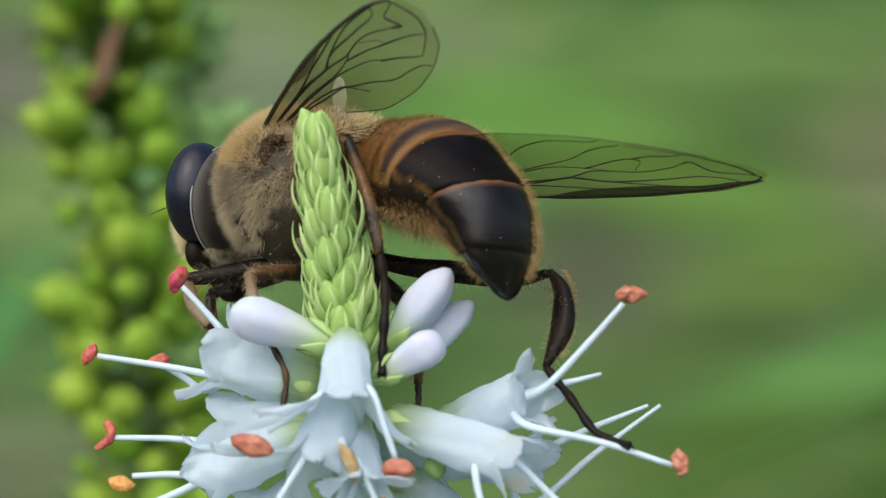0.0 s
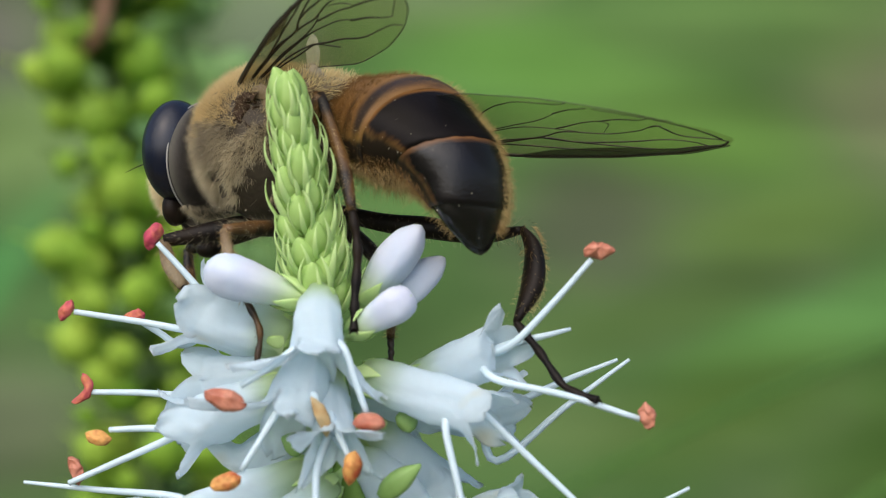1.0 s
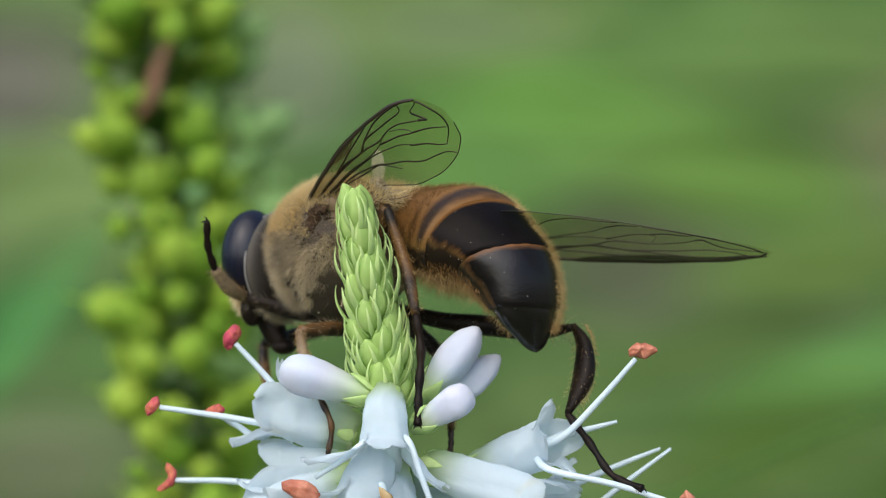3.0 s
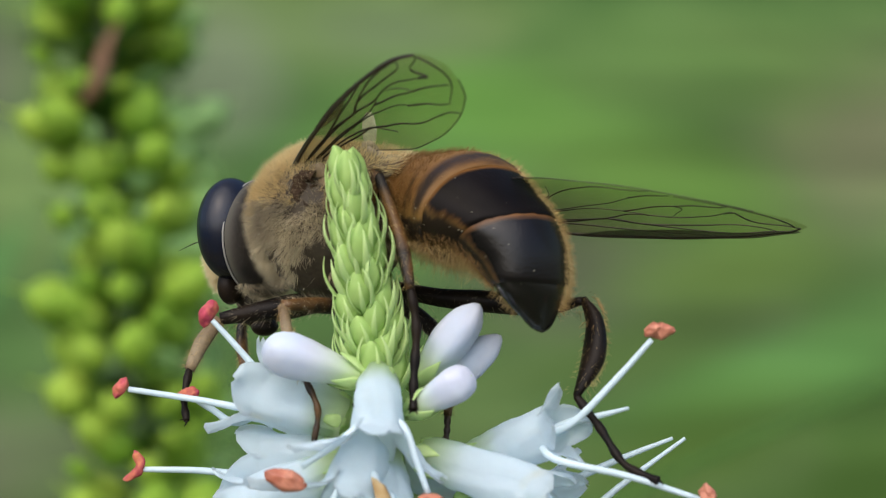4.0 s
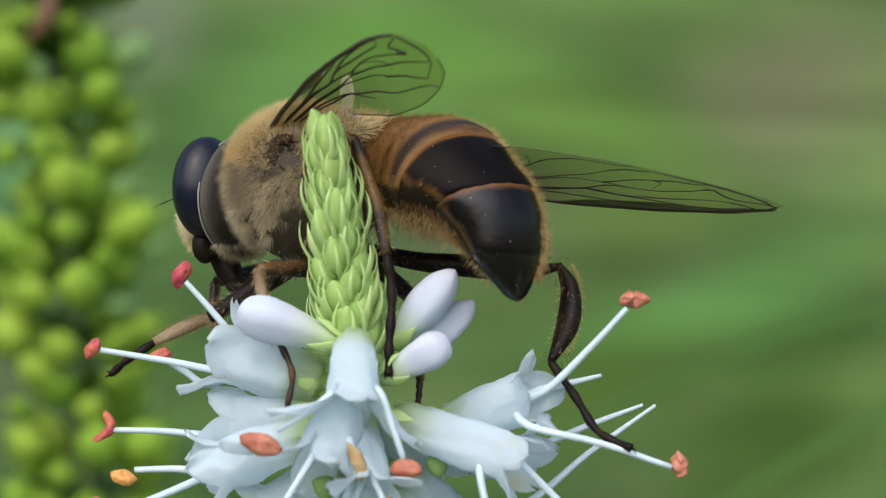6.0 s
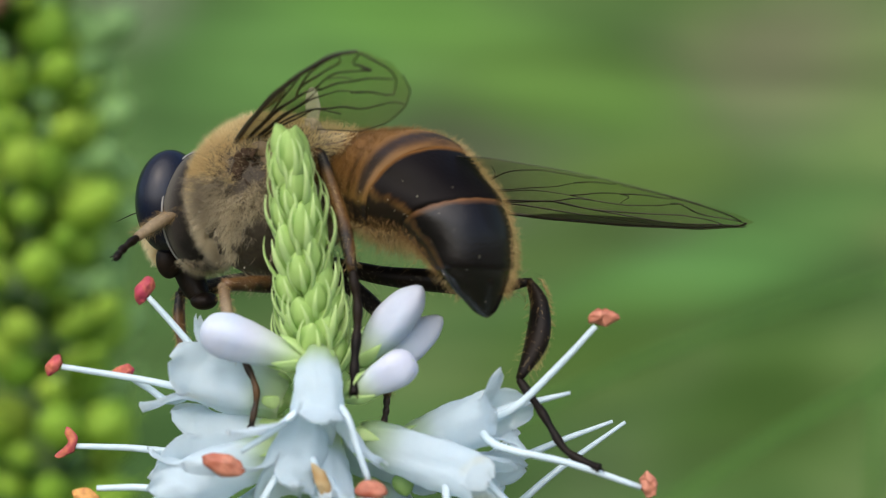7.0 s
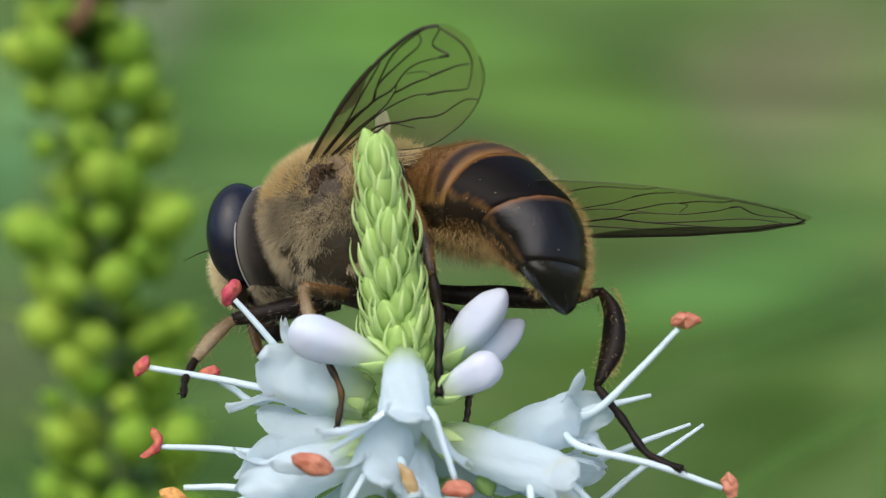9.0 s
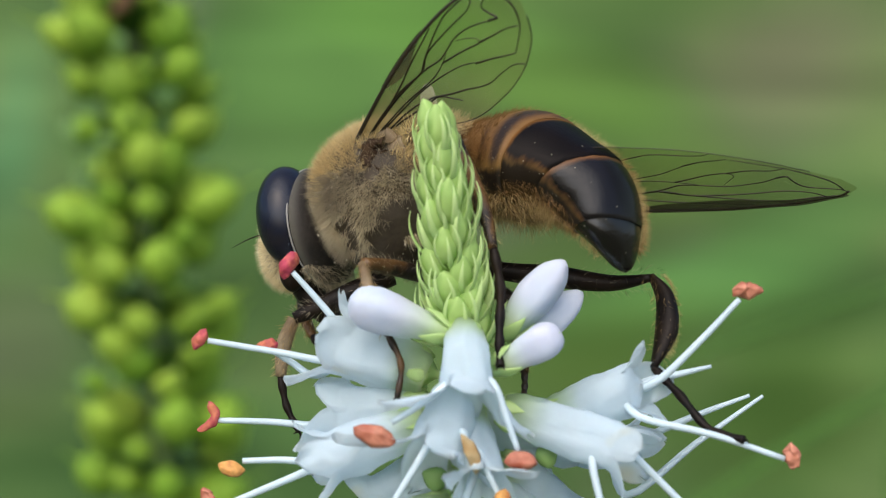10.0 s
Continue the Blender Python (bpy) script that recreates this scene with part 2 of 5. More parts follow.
def bank_material():
    """Far grass: long soft streaks of lighter and darker green, and grey-brown dry patches."""
    m = material("grassy_bank", (0.07, 0.15, 0.035), 0.9, 0.1)
    nt = m.node_tree
    co = nt.nodes.new("ShaderNodeTexCoord").outputs["Object"]
    mp = nt.nodes.new("ShaderNodeMapping")
    mp.inputs["Scale"].default_value = (1.0, 0.6, 2.6)
    mp.inputs["Rotation"].default_value = (0, 0.25, 0)
    nt.links.new(co, mp.inputs["Vector"])
    streak = nt.nodes.new("ShaderNodeTexNoise")
    streak.inputs["Scale"].default_value, streak.inputs["Detail"].default_value, streak.inputs["Distortion"].default_value = 2.2, 4, 0.6
    nt.links.new(mp.outputs[0], streak.inputs["Vector"])
    greens = nt.nodes.new("ShaderNodeValToRGB")
    el = greens.color_ramp.elements
    el[0].position, el[0].color = 0.37, (0.037, 0.08, 0.022, 1)
    el[1].position, el[1].color = 0.64, (0.096, 0.148, 0.048, 1)
    e = el.new(0.5)
    e.color = (0.062, 0.115, 0.034, 1)
    nt.links.new(streak.outputs["Fac"], greens.inputs[0])
    patch = nt.nodes.new("ShaderNodeTexNoise")
    patch.inputs["Scale"].default_value, patch.inputs["Detail"].default_value = 2.6, 2
    mq = nt.nodes.new("ShaderNodeMapping")
    mq.inputs["Location"].default_value = (0.13, 0, -0.08)
    nt.links.new(co, mq.inputs["Vector"])
    nt.links.new(mq.outputs[0], patch.inputs["Vector"])
    where = nt.nodes.new("ShaderNodeMapRange")
    where.inputs["From Min"].default_value, where.inputs["From Max"].default_value, where.inputs["To Max"].default_value = 0.55, 0.72, 0.4
    nt.links.new(patch.outputs["Fac"], where.inputs["Value"])
    mix = nt.nodes.new("ShaderNodeMix")
    mix.data_type = "RGBA"
    nt.links.new(where.outputs[0], mix.inputs["Factor"])
    nt.links.new(greens.outputs[0], mix.inputs["A"])
    mix.inputs["B"].default_value = (0.085, 0.088, 0.062, 1)
    top = mix.outputs["Result"]
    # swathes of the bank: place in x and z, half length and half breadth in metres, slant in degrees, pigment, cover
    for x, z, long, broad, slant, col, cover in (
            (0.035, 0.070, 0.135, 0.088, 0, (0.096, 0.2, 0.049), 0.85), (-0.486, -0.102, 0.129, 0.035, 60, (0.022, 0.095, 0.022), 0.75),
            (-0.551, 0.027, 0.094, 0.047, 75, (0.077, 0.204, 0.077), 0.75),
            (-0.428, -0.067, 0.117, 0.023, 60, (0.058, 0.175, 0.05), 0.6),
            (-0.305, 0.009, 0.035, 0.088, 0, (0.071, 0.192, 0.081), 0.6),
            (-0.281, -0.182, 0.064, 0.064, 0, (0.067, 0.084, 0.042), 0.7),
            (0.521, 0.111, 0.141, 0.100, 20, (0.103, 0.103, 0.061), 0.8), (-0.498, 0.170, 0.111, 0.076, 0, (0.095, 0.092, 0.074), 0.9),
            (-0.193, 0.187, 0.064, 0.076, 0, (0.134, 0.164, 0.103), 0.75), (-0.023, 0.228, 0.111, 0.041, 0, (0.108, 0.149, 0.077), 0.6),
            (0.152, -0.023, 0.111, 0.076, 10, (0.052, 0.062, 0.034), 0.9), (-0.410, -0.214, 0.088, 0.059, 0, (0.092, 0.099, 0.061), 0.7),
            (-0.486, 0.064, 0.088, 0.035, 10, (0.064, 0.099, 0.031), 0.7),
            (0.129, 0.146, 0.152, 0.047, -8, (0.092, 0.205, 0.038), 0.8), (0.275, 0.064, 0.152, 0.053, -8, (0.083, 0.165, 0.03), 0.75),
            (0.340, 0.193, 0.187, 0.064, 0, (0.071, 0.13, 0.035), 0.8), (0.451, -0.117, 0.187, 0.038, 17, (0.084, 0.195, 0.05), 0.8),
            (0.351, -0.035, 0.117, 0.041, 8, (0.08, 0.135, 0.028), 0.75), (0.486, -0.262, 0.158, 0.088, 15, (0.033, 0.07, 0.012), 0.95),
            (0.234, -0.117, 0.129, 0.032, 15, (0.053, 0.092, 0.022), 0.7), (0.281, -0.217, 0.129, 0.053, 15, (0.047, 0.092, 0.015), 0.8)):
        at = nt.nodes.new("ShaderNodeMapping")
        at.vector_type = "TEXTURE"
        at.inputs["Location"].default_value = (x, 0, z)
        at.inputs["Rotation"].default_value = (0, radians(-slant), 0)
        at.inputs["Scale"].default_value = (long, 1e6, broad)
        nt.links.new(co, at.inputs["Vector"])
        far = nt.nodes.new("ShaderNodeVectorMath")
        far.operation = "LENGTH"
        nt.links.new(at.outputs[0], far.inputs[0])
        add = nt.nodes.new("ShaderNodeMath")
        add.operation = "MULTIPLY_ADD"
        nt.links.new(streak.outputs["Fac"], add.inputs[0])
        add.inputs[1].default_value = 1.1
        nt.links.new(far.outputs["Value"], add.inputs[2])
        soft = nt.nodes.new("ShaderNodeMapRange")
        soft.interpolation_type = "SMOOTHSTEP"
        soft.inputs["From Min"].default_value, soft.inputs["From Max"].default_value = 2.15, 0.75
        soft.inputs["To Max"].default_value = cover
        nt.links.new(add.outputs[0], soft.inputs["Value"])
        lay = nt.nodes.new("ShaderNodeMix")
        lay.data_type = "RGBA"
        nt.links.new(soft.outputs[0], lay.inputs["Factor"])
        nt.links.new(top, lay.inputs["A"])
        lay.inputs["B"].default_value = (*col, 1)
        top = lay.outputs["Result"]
    # blades lying over one another in long slanting strokes
    lie = nt.nodes.new("ShaderNodeMapping")
    lie.inputs["Rotation"].default_value = (0, radians(17), 0)
    lie.inputs["Scale"].default_value = (2.2, 1.0, 15.0)
    nt.links.new(co, lie.inputs["Vector"])
    stroke = nt.nodes.new("ShaderNodeTexNoise")
    stroke.inputs["Scale"].default_value, stroke.inputs["Detail"].default_value, stroke.inputs["Distortion"].default_value = 1.0, 3, 0.5
    nt.links.new(lie.outputs[0], stroke.inputs["Vector"])
    tone = nt.nodes.new("ShaderNodeMapRange")
    tone.inputs["From Min"].default_value, tone.inputs["From Max"].default_value = 0.3, 0.7
    tone.inputs["To Min"].default_value, tone.inputs["To Max"].default_value = 0.74, 1.3
    nt.links.new(stroke.outputs["Fac"], tone.inputs["Value"])
    mul = nt.nodes.new("ShaderNodeMix")
    mul.data_type, mul.blend_type = "RGBA", "MULTIPLY"
    mul.inputs["Factor"].default_value = 1
    nt.links.new(top, mul.inputs["A"])
    nt.links.new(tone.outputs[0], mul.inputs["B"])
    nt.links.new(mul.outputs["Result"], nt.nodes["Principled BSDF"].inputs["Base Color"])
    return m


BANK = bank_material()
GROUND_M = material("mossy_ground", (0.1, 0.13, 0.05), 0.9, 0.2, 0.3, 60, (0.14, 0.11, 0.07), 6, bump=0.3)
CAPSULE_FAR = material("lime_capsule", (0.44, 0.6, 0.075), 0.62, 0.3, 0.15, 900, (0.13, 0.3, 0.035), 100, 0.3, stain=(0.4, 0.62))
CAPSULE_PALE = material("pale_capsule", (0.27, 0.46, 0.16), 0.5, 0.4, 0.15, 900, (0.16, 0.32, 0.09), 130, 0.3)
nt = CAPSULE_FAR.node_tree      # riper and greener capsules side by side
ripe = nt.nodes.new("ShaderNodeMix")
ripe.data_type, ripe.blend_type = "RGBA", "MULTIPLY"
ripe.inputs["B"].default_value = (0.55, 0.72, 0.5, 1)
nt.links.new(nt.nodes.new("ShaderNodeObjectInfo").outputs["Random"], ripe.inputs["Factor"])
nt.links.new(nt.nodes["Principled BSDF"].inputs["Base Color"].links[0].from_socket, ripe.inputs["A"])
nt.links.new(ripe.outputs["Result"], nt.nodes["Principled BSDF"].inputs["Base Color"])
LEAF_DARK = material("small_dark_leaf", (0.075, 0.17, 0.025), 0.5, 0.3, 0.1, 900, (0.03, 0.07, 0.015), 150, 0.2)
LEAF_PALE = material("small_pale_leaf", (0.17, 0.32, 0.1), 0.5, 0.3, 0.1, 900, (0.12, 0.25, 0.07), 150, 0.3)
STEM_FAR = material("dark_stem", (0.12, 0.2, 0.05), 0.5, 0.4, 0.15, 900, (0.07, 0.12, 0.03), 250, 0.1)
DRY = material("dry_brown", (0.15, 0.085, 0.045), 0.7, 0.3, 0.2, 900, (0.12, 0.06, 0.03), 250)

# ---- building helpers: all lengths below in millimetres, the origin beside the spike ----
PLACE = {}


def V(p):
    return Vector(p)


def thing(name, at, label, category, group="", kind="", turn=None):
    """An Empty at the base of a thing, for its parts."""
    ob = new(name)
    ob.empty_display_size = 0.001
    m = Matrix.Translation(V(at) * MM) @ (turn or Matrix()).to_4x4()
    ob.matrix_basis = m
    PLACE[ob] = m
    return tagged(ob, label, category, group, kind)


def part(name, bm, mat, parent, label="", at=None):
    """Links a bmesh, drawn in the place's millimetres, as one mesh under a thing or part; at: its own pivot."""
    me = bpy.data.meshes.new(name)
    own = PLACE[parent] @ Matrix() if at is None else Matrix.Translation(V(at) * MM)
    inv = own.inverted()
    for v in bm.verts:
        v.co = inv @ (v.co * MM)
    bmesh.ops.recalc_face_normals(bm, faces=bm.faces) if len(bm.faces) < 60000 else None
    bm.to_mesh(me)
    bm.free()
    for p in me.polygons:
        p.use_smooth = True
    for x in (mat if isinstance(mat, (list, tuple)) else [mat]):
        me.materials.append(x)
    ob = new(name, me)
    ob.parent = parent
    ob.matrix_basis = PLACE[parent].inverted() @ own
    PLACE[ob] = own
    return tagged(ob, label)


def piece(name, me, parent, m):
    """One more object on a shared mesh; m: its pose and size in the place's millimetres."""
    ob = new(name, me)
    ob.parent = parent
    s = Matrix.Scale(MM, 4)
    ob.matrix_basis = PLACE[parent].inverted() @ s @ m @ s.inverted()
    return ob


def shared(name, bm, mat):
    me = bpy.data.meshes.new(name)
    bm.transform(Matrix.Scale(MM, 4))
    bmesh.ops.recalc_face_normals(bm, faces=bm.faces)
    bm.to_mesh(me)
    bm.free()
    for p in me.polygons:
        p.use_smooth = True
    me.materials.append(mat)
    return me


def spline(pts, n):
    """Catmull-Rom through points; each may carry further numbers (radii)."""
    a = [np.array(p, float) for p in pts]
    a = [2 * a[0] - a[1]] + a + [2 * a[-1] - a[-2]]
    out = []
    for i in range(1, len(a) - 2):
        for k in range(n):
            t = k / n
            out.append(0.5 * (2 * a[i] + (a[i + 1] - a[i - 1]) * t + (2 * a[i - 1] - 5 * a[i] + 4 * a[i + 1] - a[i + 2]) * t * t
                              + (3 * a[i] - a[i - 1] - 3 * a[i + 1] + a[i + 2]) * t ** 3))
    out.append(a[-2])
    return out


def loft(bm, pts, sizes, side=None, n=12, sub=4, wob=0.0, seed=0, caps=True, lo=0.0, hi=1.0):
    """A smooth body along points; sizes: half width and half height at each. Lays a uv: around, and along from lo to hi."""
    rows = spline([(*p, *s) for p, s in zip(pts, sizes)], sub)
    uvl = bm.loops.layers.uv.verify()
    rnd = random.Random(seed)
    rings, keep = [], V(side) if side is not None else None
    for i, r in enumerate(rows):
        p = V(r[:3])
        a, b = rows[max(i - 1, 0)], rows[min(i + 1, len(rows) - 1)]
        t = (V(b[:3]) - V(a[:3])).normalized()
        s = keep if keep is not None else (Vector((0, 0, 1)) if abs(t.z) < 0.8 else Vector((1, 0, 0)))
        s = (s - t * s.dot(t)).normalized()
        if side is None:
            keep = s
        h = s.cross(t).normalized()
        ring = []
        for k in range(n):
            ang = 2 * math.pi * k / n
            w = 1 + wob * (rnd.random() - 0.5)
            ring.append(bm.verts.new(p + s * (math.sin(ang) * max(r[3], 1e-3) * w) - h * (math.cos(ang) * max(r[4], 1e-3) * w)))
        rings.append(ring)
    m = len(rings) - 1
    for i in range(m):
        for k in range(n):
            f = bm.faces.new((rings[i][k], rings[i][(k + 1) % n], rings[i + 1][(k + 1) % n], rings[i + 1][k]))
            for lp, (u, v) in zip(f.loops, ((k, i), (k + 1, i), (k + 1, i + 1), (k, i + 1))):
                lp[uvl].uv = (u / n, lo + (hi - lo) * v / m)
    if caps:
        bm.faces.new(rings[0][::-1])
        bm.faces.new(rings[-1])
    return bm


def tube(bm, pts, radii, n=8, sub=4, flat=1.0, side=None):
    return loft(bm, pts, [(r, r * flat) for r in radii], side, n, sub)


def ball(bm, c, r, turn=None, u=16, v=10):
    m = Matrix.Translation(c) @ (turn.to_4x4() if turn is not None else Matrix()) @ Matrix.Diagonal((*r, 1))
    bmesh.ops.create_uvsphere(bm, u_segments=u, v_segments=v, radius=1, matrix=m)
    return bm


def aim(d, up=(0, 0, 1)):
    """A turn whose z axis lies along d and whose x axis lies level to up."""
    z = V(d).normalized()
    u = V(up)
    if abs(z.dot(u)) > 0.98:
        u = Vector((0, 1, 0))
    x = u.cross(z).normalized()
    return Matrix((x, z.cross(x), z)).transposed()


def bristles(bm, roots, length, thick, lean, rnd, spread=0.35):
    """Tapered bent hairs on (point, normal) roots."""
    for p, nrm in roots:
        d = (nrm + V(lean) + Vector((rnd.gauss(0, spread), rnd.gauss(0, spread), rnd.gauss(0, spread)))).normalized()
        e = d.cross(Vector((rnd.gauss(0, 1), rnd.gauss(0, 1), rnd.gauss(0, 1)))).normalized() * thick
        ln = length * rnd.uniform(0.55, 1.15)
        bend = Vector((rnd.gauss(0, 0.12), rnd.gauss(0, 0.12), rnd.gauss(0, 0.12) - 0.06)) * ln
        a, b = bm.verts.new(p - e), bm.verts.new(p + e)
        c1, c2 = bm.verts.new(p + d * ln * 0.55 - e * 0.7 + bend * 0.3), bm.verts.new(p + d * ln * 0.55 + e * 0.7 + bend * 0.3)
        tip = bm.verts.new(p + d * ln + bend)
        bm.faces.new((a, b, c2, c1))
        bm.faces.new((c1, c2, tip))


def roots_on(c, axes, r, rnd, count, keep):
    """Random points of an ellipsoid's skin with normals, where keep(direction in its own axes) holds."""
    out = []
    while len(out) < count:
        d = Vector((rnd.gauss(0, 1), rnd.gauss(0, 1), rnd.gauss(0, 1))).normalized()
        if not keep(d):
            continue
        p = Vector((d.x * r[0], d.y * r[1], d.z * r[2]))
        nm = Vector((d.x / r[0], d.y / r[1], d.z / r[2])).normalized()
        out.append((V(c) + axes @ p, axes @ nm))
    return out


# ---- ground and far green ----
def ground():
    bm = bmesh.new()
    n = 90
    grid = {}
    for i in range(n + 1):
        for j in range(n + 1):
            u, w = (i / n - 0.5) * 2, (j / n - 0.5) * 2
            x, y = math.copysign(abs(u) ** 4, u) * 2.5e6 + u * 3000, math.copysign(abs(w) ** 4, w) * 2.5e6 + w * 3000
            near = max(0.0, 1 - math.hypot(x, y) / 2e5)
            z = GROUND + near * (noise.noise(Vector((x, y, 0)) * 0.002) * 30 + noise.noise(Vector((x, y, 5)) * 0.01) * 8)
            grid[i, j] = bm.verts.new((x, y, z))
    for i in range(n):
        for j in range(n):
            bm.faces.new((grid[i, j], grid[i + 1, j], grid[i + 1, j + 1], grid[i, j + 1]))
    g = thing("ground_root", (0, 0, 0), "x", "x")
    ob = part("ground", bm, GROUND_M, g)
    ob.parent = None
    ob.matrix_basis = Matrix()
    bpy.data.objects.remove(g)
    return tagged(ob, "mossy dark earth under the meadow", "ground", kind="structure")


def blade(bm, base, d, length, width, rnd, droop=0.5, seg=5):
    """One arching grass blade or narrow leaf with a folded middle."""
    d = V(d).normalized()
    s = d.cross(Vector((0, 0, 1)))
    s = (s if s.length > 0.05 else Vector((1, 0, 0))).normalized()
    prev = None
    p, dirn = V(base), d.copy()
    for k in range(seg + 1):
        t = k / seg
        w = width * (0.5 + 1.2 * t) * (1 - t) ** 0.7 if t < 1 else 0.01
        up = s.cross(dirn) * (-0.25 * w)
        row = [bm.verts.new(p - s * w), bm.verts.new(p + up), bm.verts.new(p + s * w)]
        if prev:
            for a in range(2):
                bm.faces.new((prev[a], prev[a + 1], row[a + 1], row[a]))
        prev = row
        p = p + dirn * (length / seg)
        dirn = (dirn + Vector((0, 0, -droop / seg)) + Vector((rnd.gauss(0, 0.04), rnd.gauss(0, 0.04), 0))).normalized()


def meadow():
    """Short grass over the ground."""
    rnd = random.Random(5)
    root = thing("meadow", (0, 0, GROUND), "short green meadow grass", "grass", kind="stuff")
    bm = bmesh.new()
    for _ in range(13000):
        r, g = 2900 * rnd.random() ** 0.6 * rnd.uniform(0.75, 1.0), rnd.uniform(0, 2 * math.pi)
        x, y = r * math.cos(g), r * math.sin(g)
        if r < 260 or y > 2500:
            continue
        blade(bm, (x, y, GROUND - 10), (rnd.gauss(0, 0.3), rnd.gauss(0, 0.3), 1), rnd.uniform(50, 130), rnd.uniform(2, 5), rnd, rnd.uniform(0.2, 1.0))
    part("grass", bm, LEAF_FAR, root)


def bank():
    """A smooth grassy rise that closes the view behind the meadow, and falls away again behind its crest."""
    bm = bmesh.new()
    nx, nz, nb = 90, 60, 24
    grid = {}
    for i in range(nx + 1):
        for k in range(nz + nb + 1):
            x, q = (i / nx - 0.5) * 11000, min(1.0, k / nz)
            end = min(1.0, (1 - abs(i / nx - 0.5) * 2) / 0.35)
            end = end * end * (3 - 2 * end)
            z = GROUND - 30 + q * 2600
            y = 1900 + 1100 * q + 220 * noise.noise(Vector((x, z, 3)) * 0.0011) + 60 * noise.noise(Vector((x, z, 9)) * 0.004)
            if k > nz:
                f = (k - nz) / nb
                y, z = y + 5200 * f, z + 260 * math.sin(min(1.0, f * 2.2) * math.pi * 0.5) * (1 - f) - (z - GROUND + 60) * f * f
            z = GROUND - 30 + (z - GROUND + 30) * end
            grid[i, k] = bm.verts.new((x, y, z))
    for i in range(nx):
        for k in range(nz + nb):
            bm.faces.new((grid[i, k], grid[i + 1, k], grid[i + 1, k + 1], grid[i, k + 1]))
    root = thing("bank_root", (0, 0, 0), "x", "x")
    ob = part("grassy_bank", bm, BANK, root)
    ob.parent = None
    ob.matrix_basis = Matrix()
    bpy.data.objects.remove(root)
    return tagged(ob, "soft green grassy bank with dry grey-brown patches", "bank", kind="structure")


def arching_leaf(x, y, z, d, length, width, droop, seed, mat):
    """A long soft grass leaf that arches through the middle distance."""
    rnd = random.Random(seed)
    root = thing("grass_leaf", (x, y, GROUND), "long arching bright green grass leaf", "grass", "long grass leaves")
    bm = bmesh.new()
    v = V(d).normalized()
    blade(bm, V((x, y, z)), v, length, width, rnd, droop, 14)
    part("leaf_blade", bm, mat, root)
    bm = bmesh.new()
    stalk = [V((x, y, GROUND - 5)).lerp(V((x, y, z)), k / 8) for k in range(9)]
    tube(bm, stalk, [3.0 - 0.15 * k for k in range(9)], 8, 1)
    part("stalk", bm, mat, root)


# ---- the spike behind, full of ripening capsules ----
def capsule_mesh(mat):
    """A ripening capsule, four-lobed, with the withered style at its tip."""
    bm = bmesh.new()
    loft(bm, [(0, 0, 0), (0, 0, 0.3), (0, 0, 0.95), (0, 0, 1.6), (0, 0, 1.95), (0, 0, 2.1)], [(0.25, 0.25), (0.8, 0.75), (1.05, 1.0), (0.8, 0.75), (0.3, 0.28), (0.06, 0.06)], (1, 0, 0), 16, 3)
    for v in bm.verts:
        k = 1 + 0.08 * math.cos(4 * math.atan2(v.co.x, v.co.y))
        v.co.x, v.co.y = v.co.x * k, v.co.y * k
    loft(bm, [(0, 0, 2.0), (0.05, 0, 2.5), (0.2, 0, 2.9)], [(0.07, 0.07), (0.05, 0.05), (0.03, 0.03)], (1, 0, 0), 6, 2)
    return shared("capsule", bm, mat)


def far_spike(at, top, lean, label, seed, n_whorl, pitch, size, reach, mats, dead=()):
    """A spike of capsules in loose whorls, each on a short stalk over a small dark leaf."""
    rnd = random.Random(seed)
    root = thing("capsule_spike", (at[0] - lean[0] * (at[2] - GROUND), at[1], GROUND), label, "plant", "spikes of the plant")
    axis = V((lean[0], lean[1], 1)).normalized()
    bm = bmesh.new()
    foot = V((at[0] - lean[0] * (at[2] - GROUND), at[1], GROUND - 5))
    end = V(at) + axis * top
    tube(bm, [foot.lerp(end, k / 30) for k in range(31)], [2.2 - 1.2 * k / 30 for k in range(31)], 10, 2)
    part("stem", bm, STEM_FAR, root)
    me = capsule_mesh(mats[0])
    for w in range(n_whorl):
        c = V(at) + axis * (top - 2 - w * pitch)
        k = rnd.choice((9, 11, 12))
        for j in range(k):
            a = 2 * math.pi * (j + 0.5 * (w % 2)) / k + rnd.uniform(-0.35, 0.35)
            d = Vector((math.cos(a), math.sin(a), rnd.uniform(0.3, 1.1)))
            s = size * rnd.uniform(0.45, 1.2)
            piece("capsule", me, root, Matrix.Translation(c + d * reach * rnd.uniform(0.25, 0.82) + Vector((0, 0, rnd.uniform(-0.3, 0.3) * pitch))) @ aim(d).to_4x4() @ Matrix.Diagonal((s, s * rnd.uniform(0.85, 1.1), s * rnd.uniform(1.0, 1.5), 1)))
        bm = bmesh.new()
        for j in range(15):      # narrow leaves between the capsules
            a = rnd.uniform(0, 2 * math.pi)
            blade(bm, c - axis * 0.5 * pitch, (math.cos(a), math.sin(a), 0.5), reach * rnd.uniform(0.9, 1.5), reach * rnd.uniform(0.12, 0.3), rnd, 0.3, 4)
        part("leaf_whorl", bm, mats[1], root, "small dark green leaves")
    for q in dead:
        bm = bmesh.new()
        loft(bm, [V(at) + V(q) + V(o) for o in ((-1, -2.4, -3), (0.5, -3.4, -1), (1.2, -3.2, 2), (2.6, -3, 5))], [(0.5, 0.35), (1.0, 0.6), (0.9, 0.5), (0.15, 0.1)], None, 10)
        part("dead_floret", bm, DRY, root, "shrivelled brown floret")
    return root


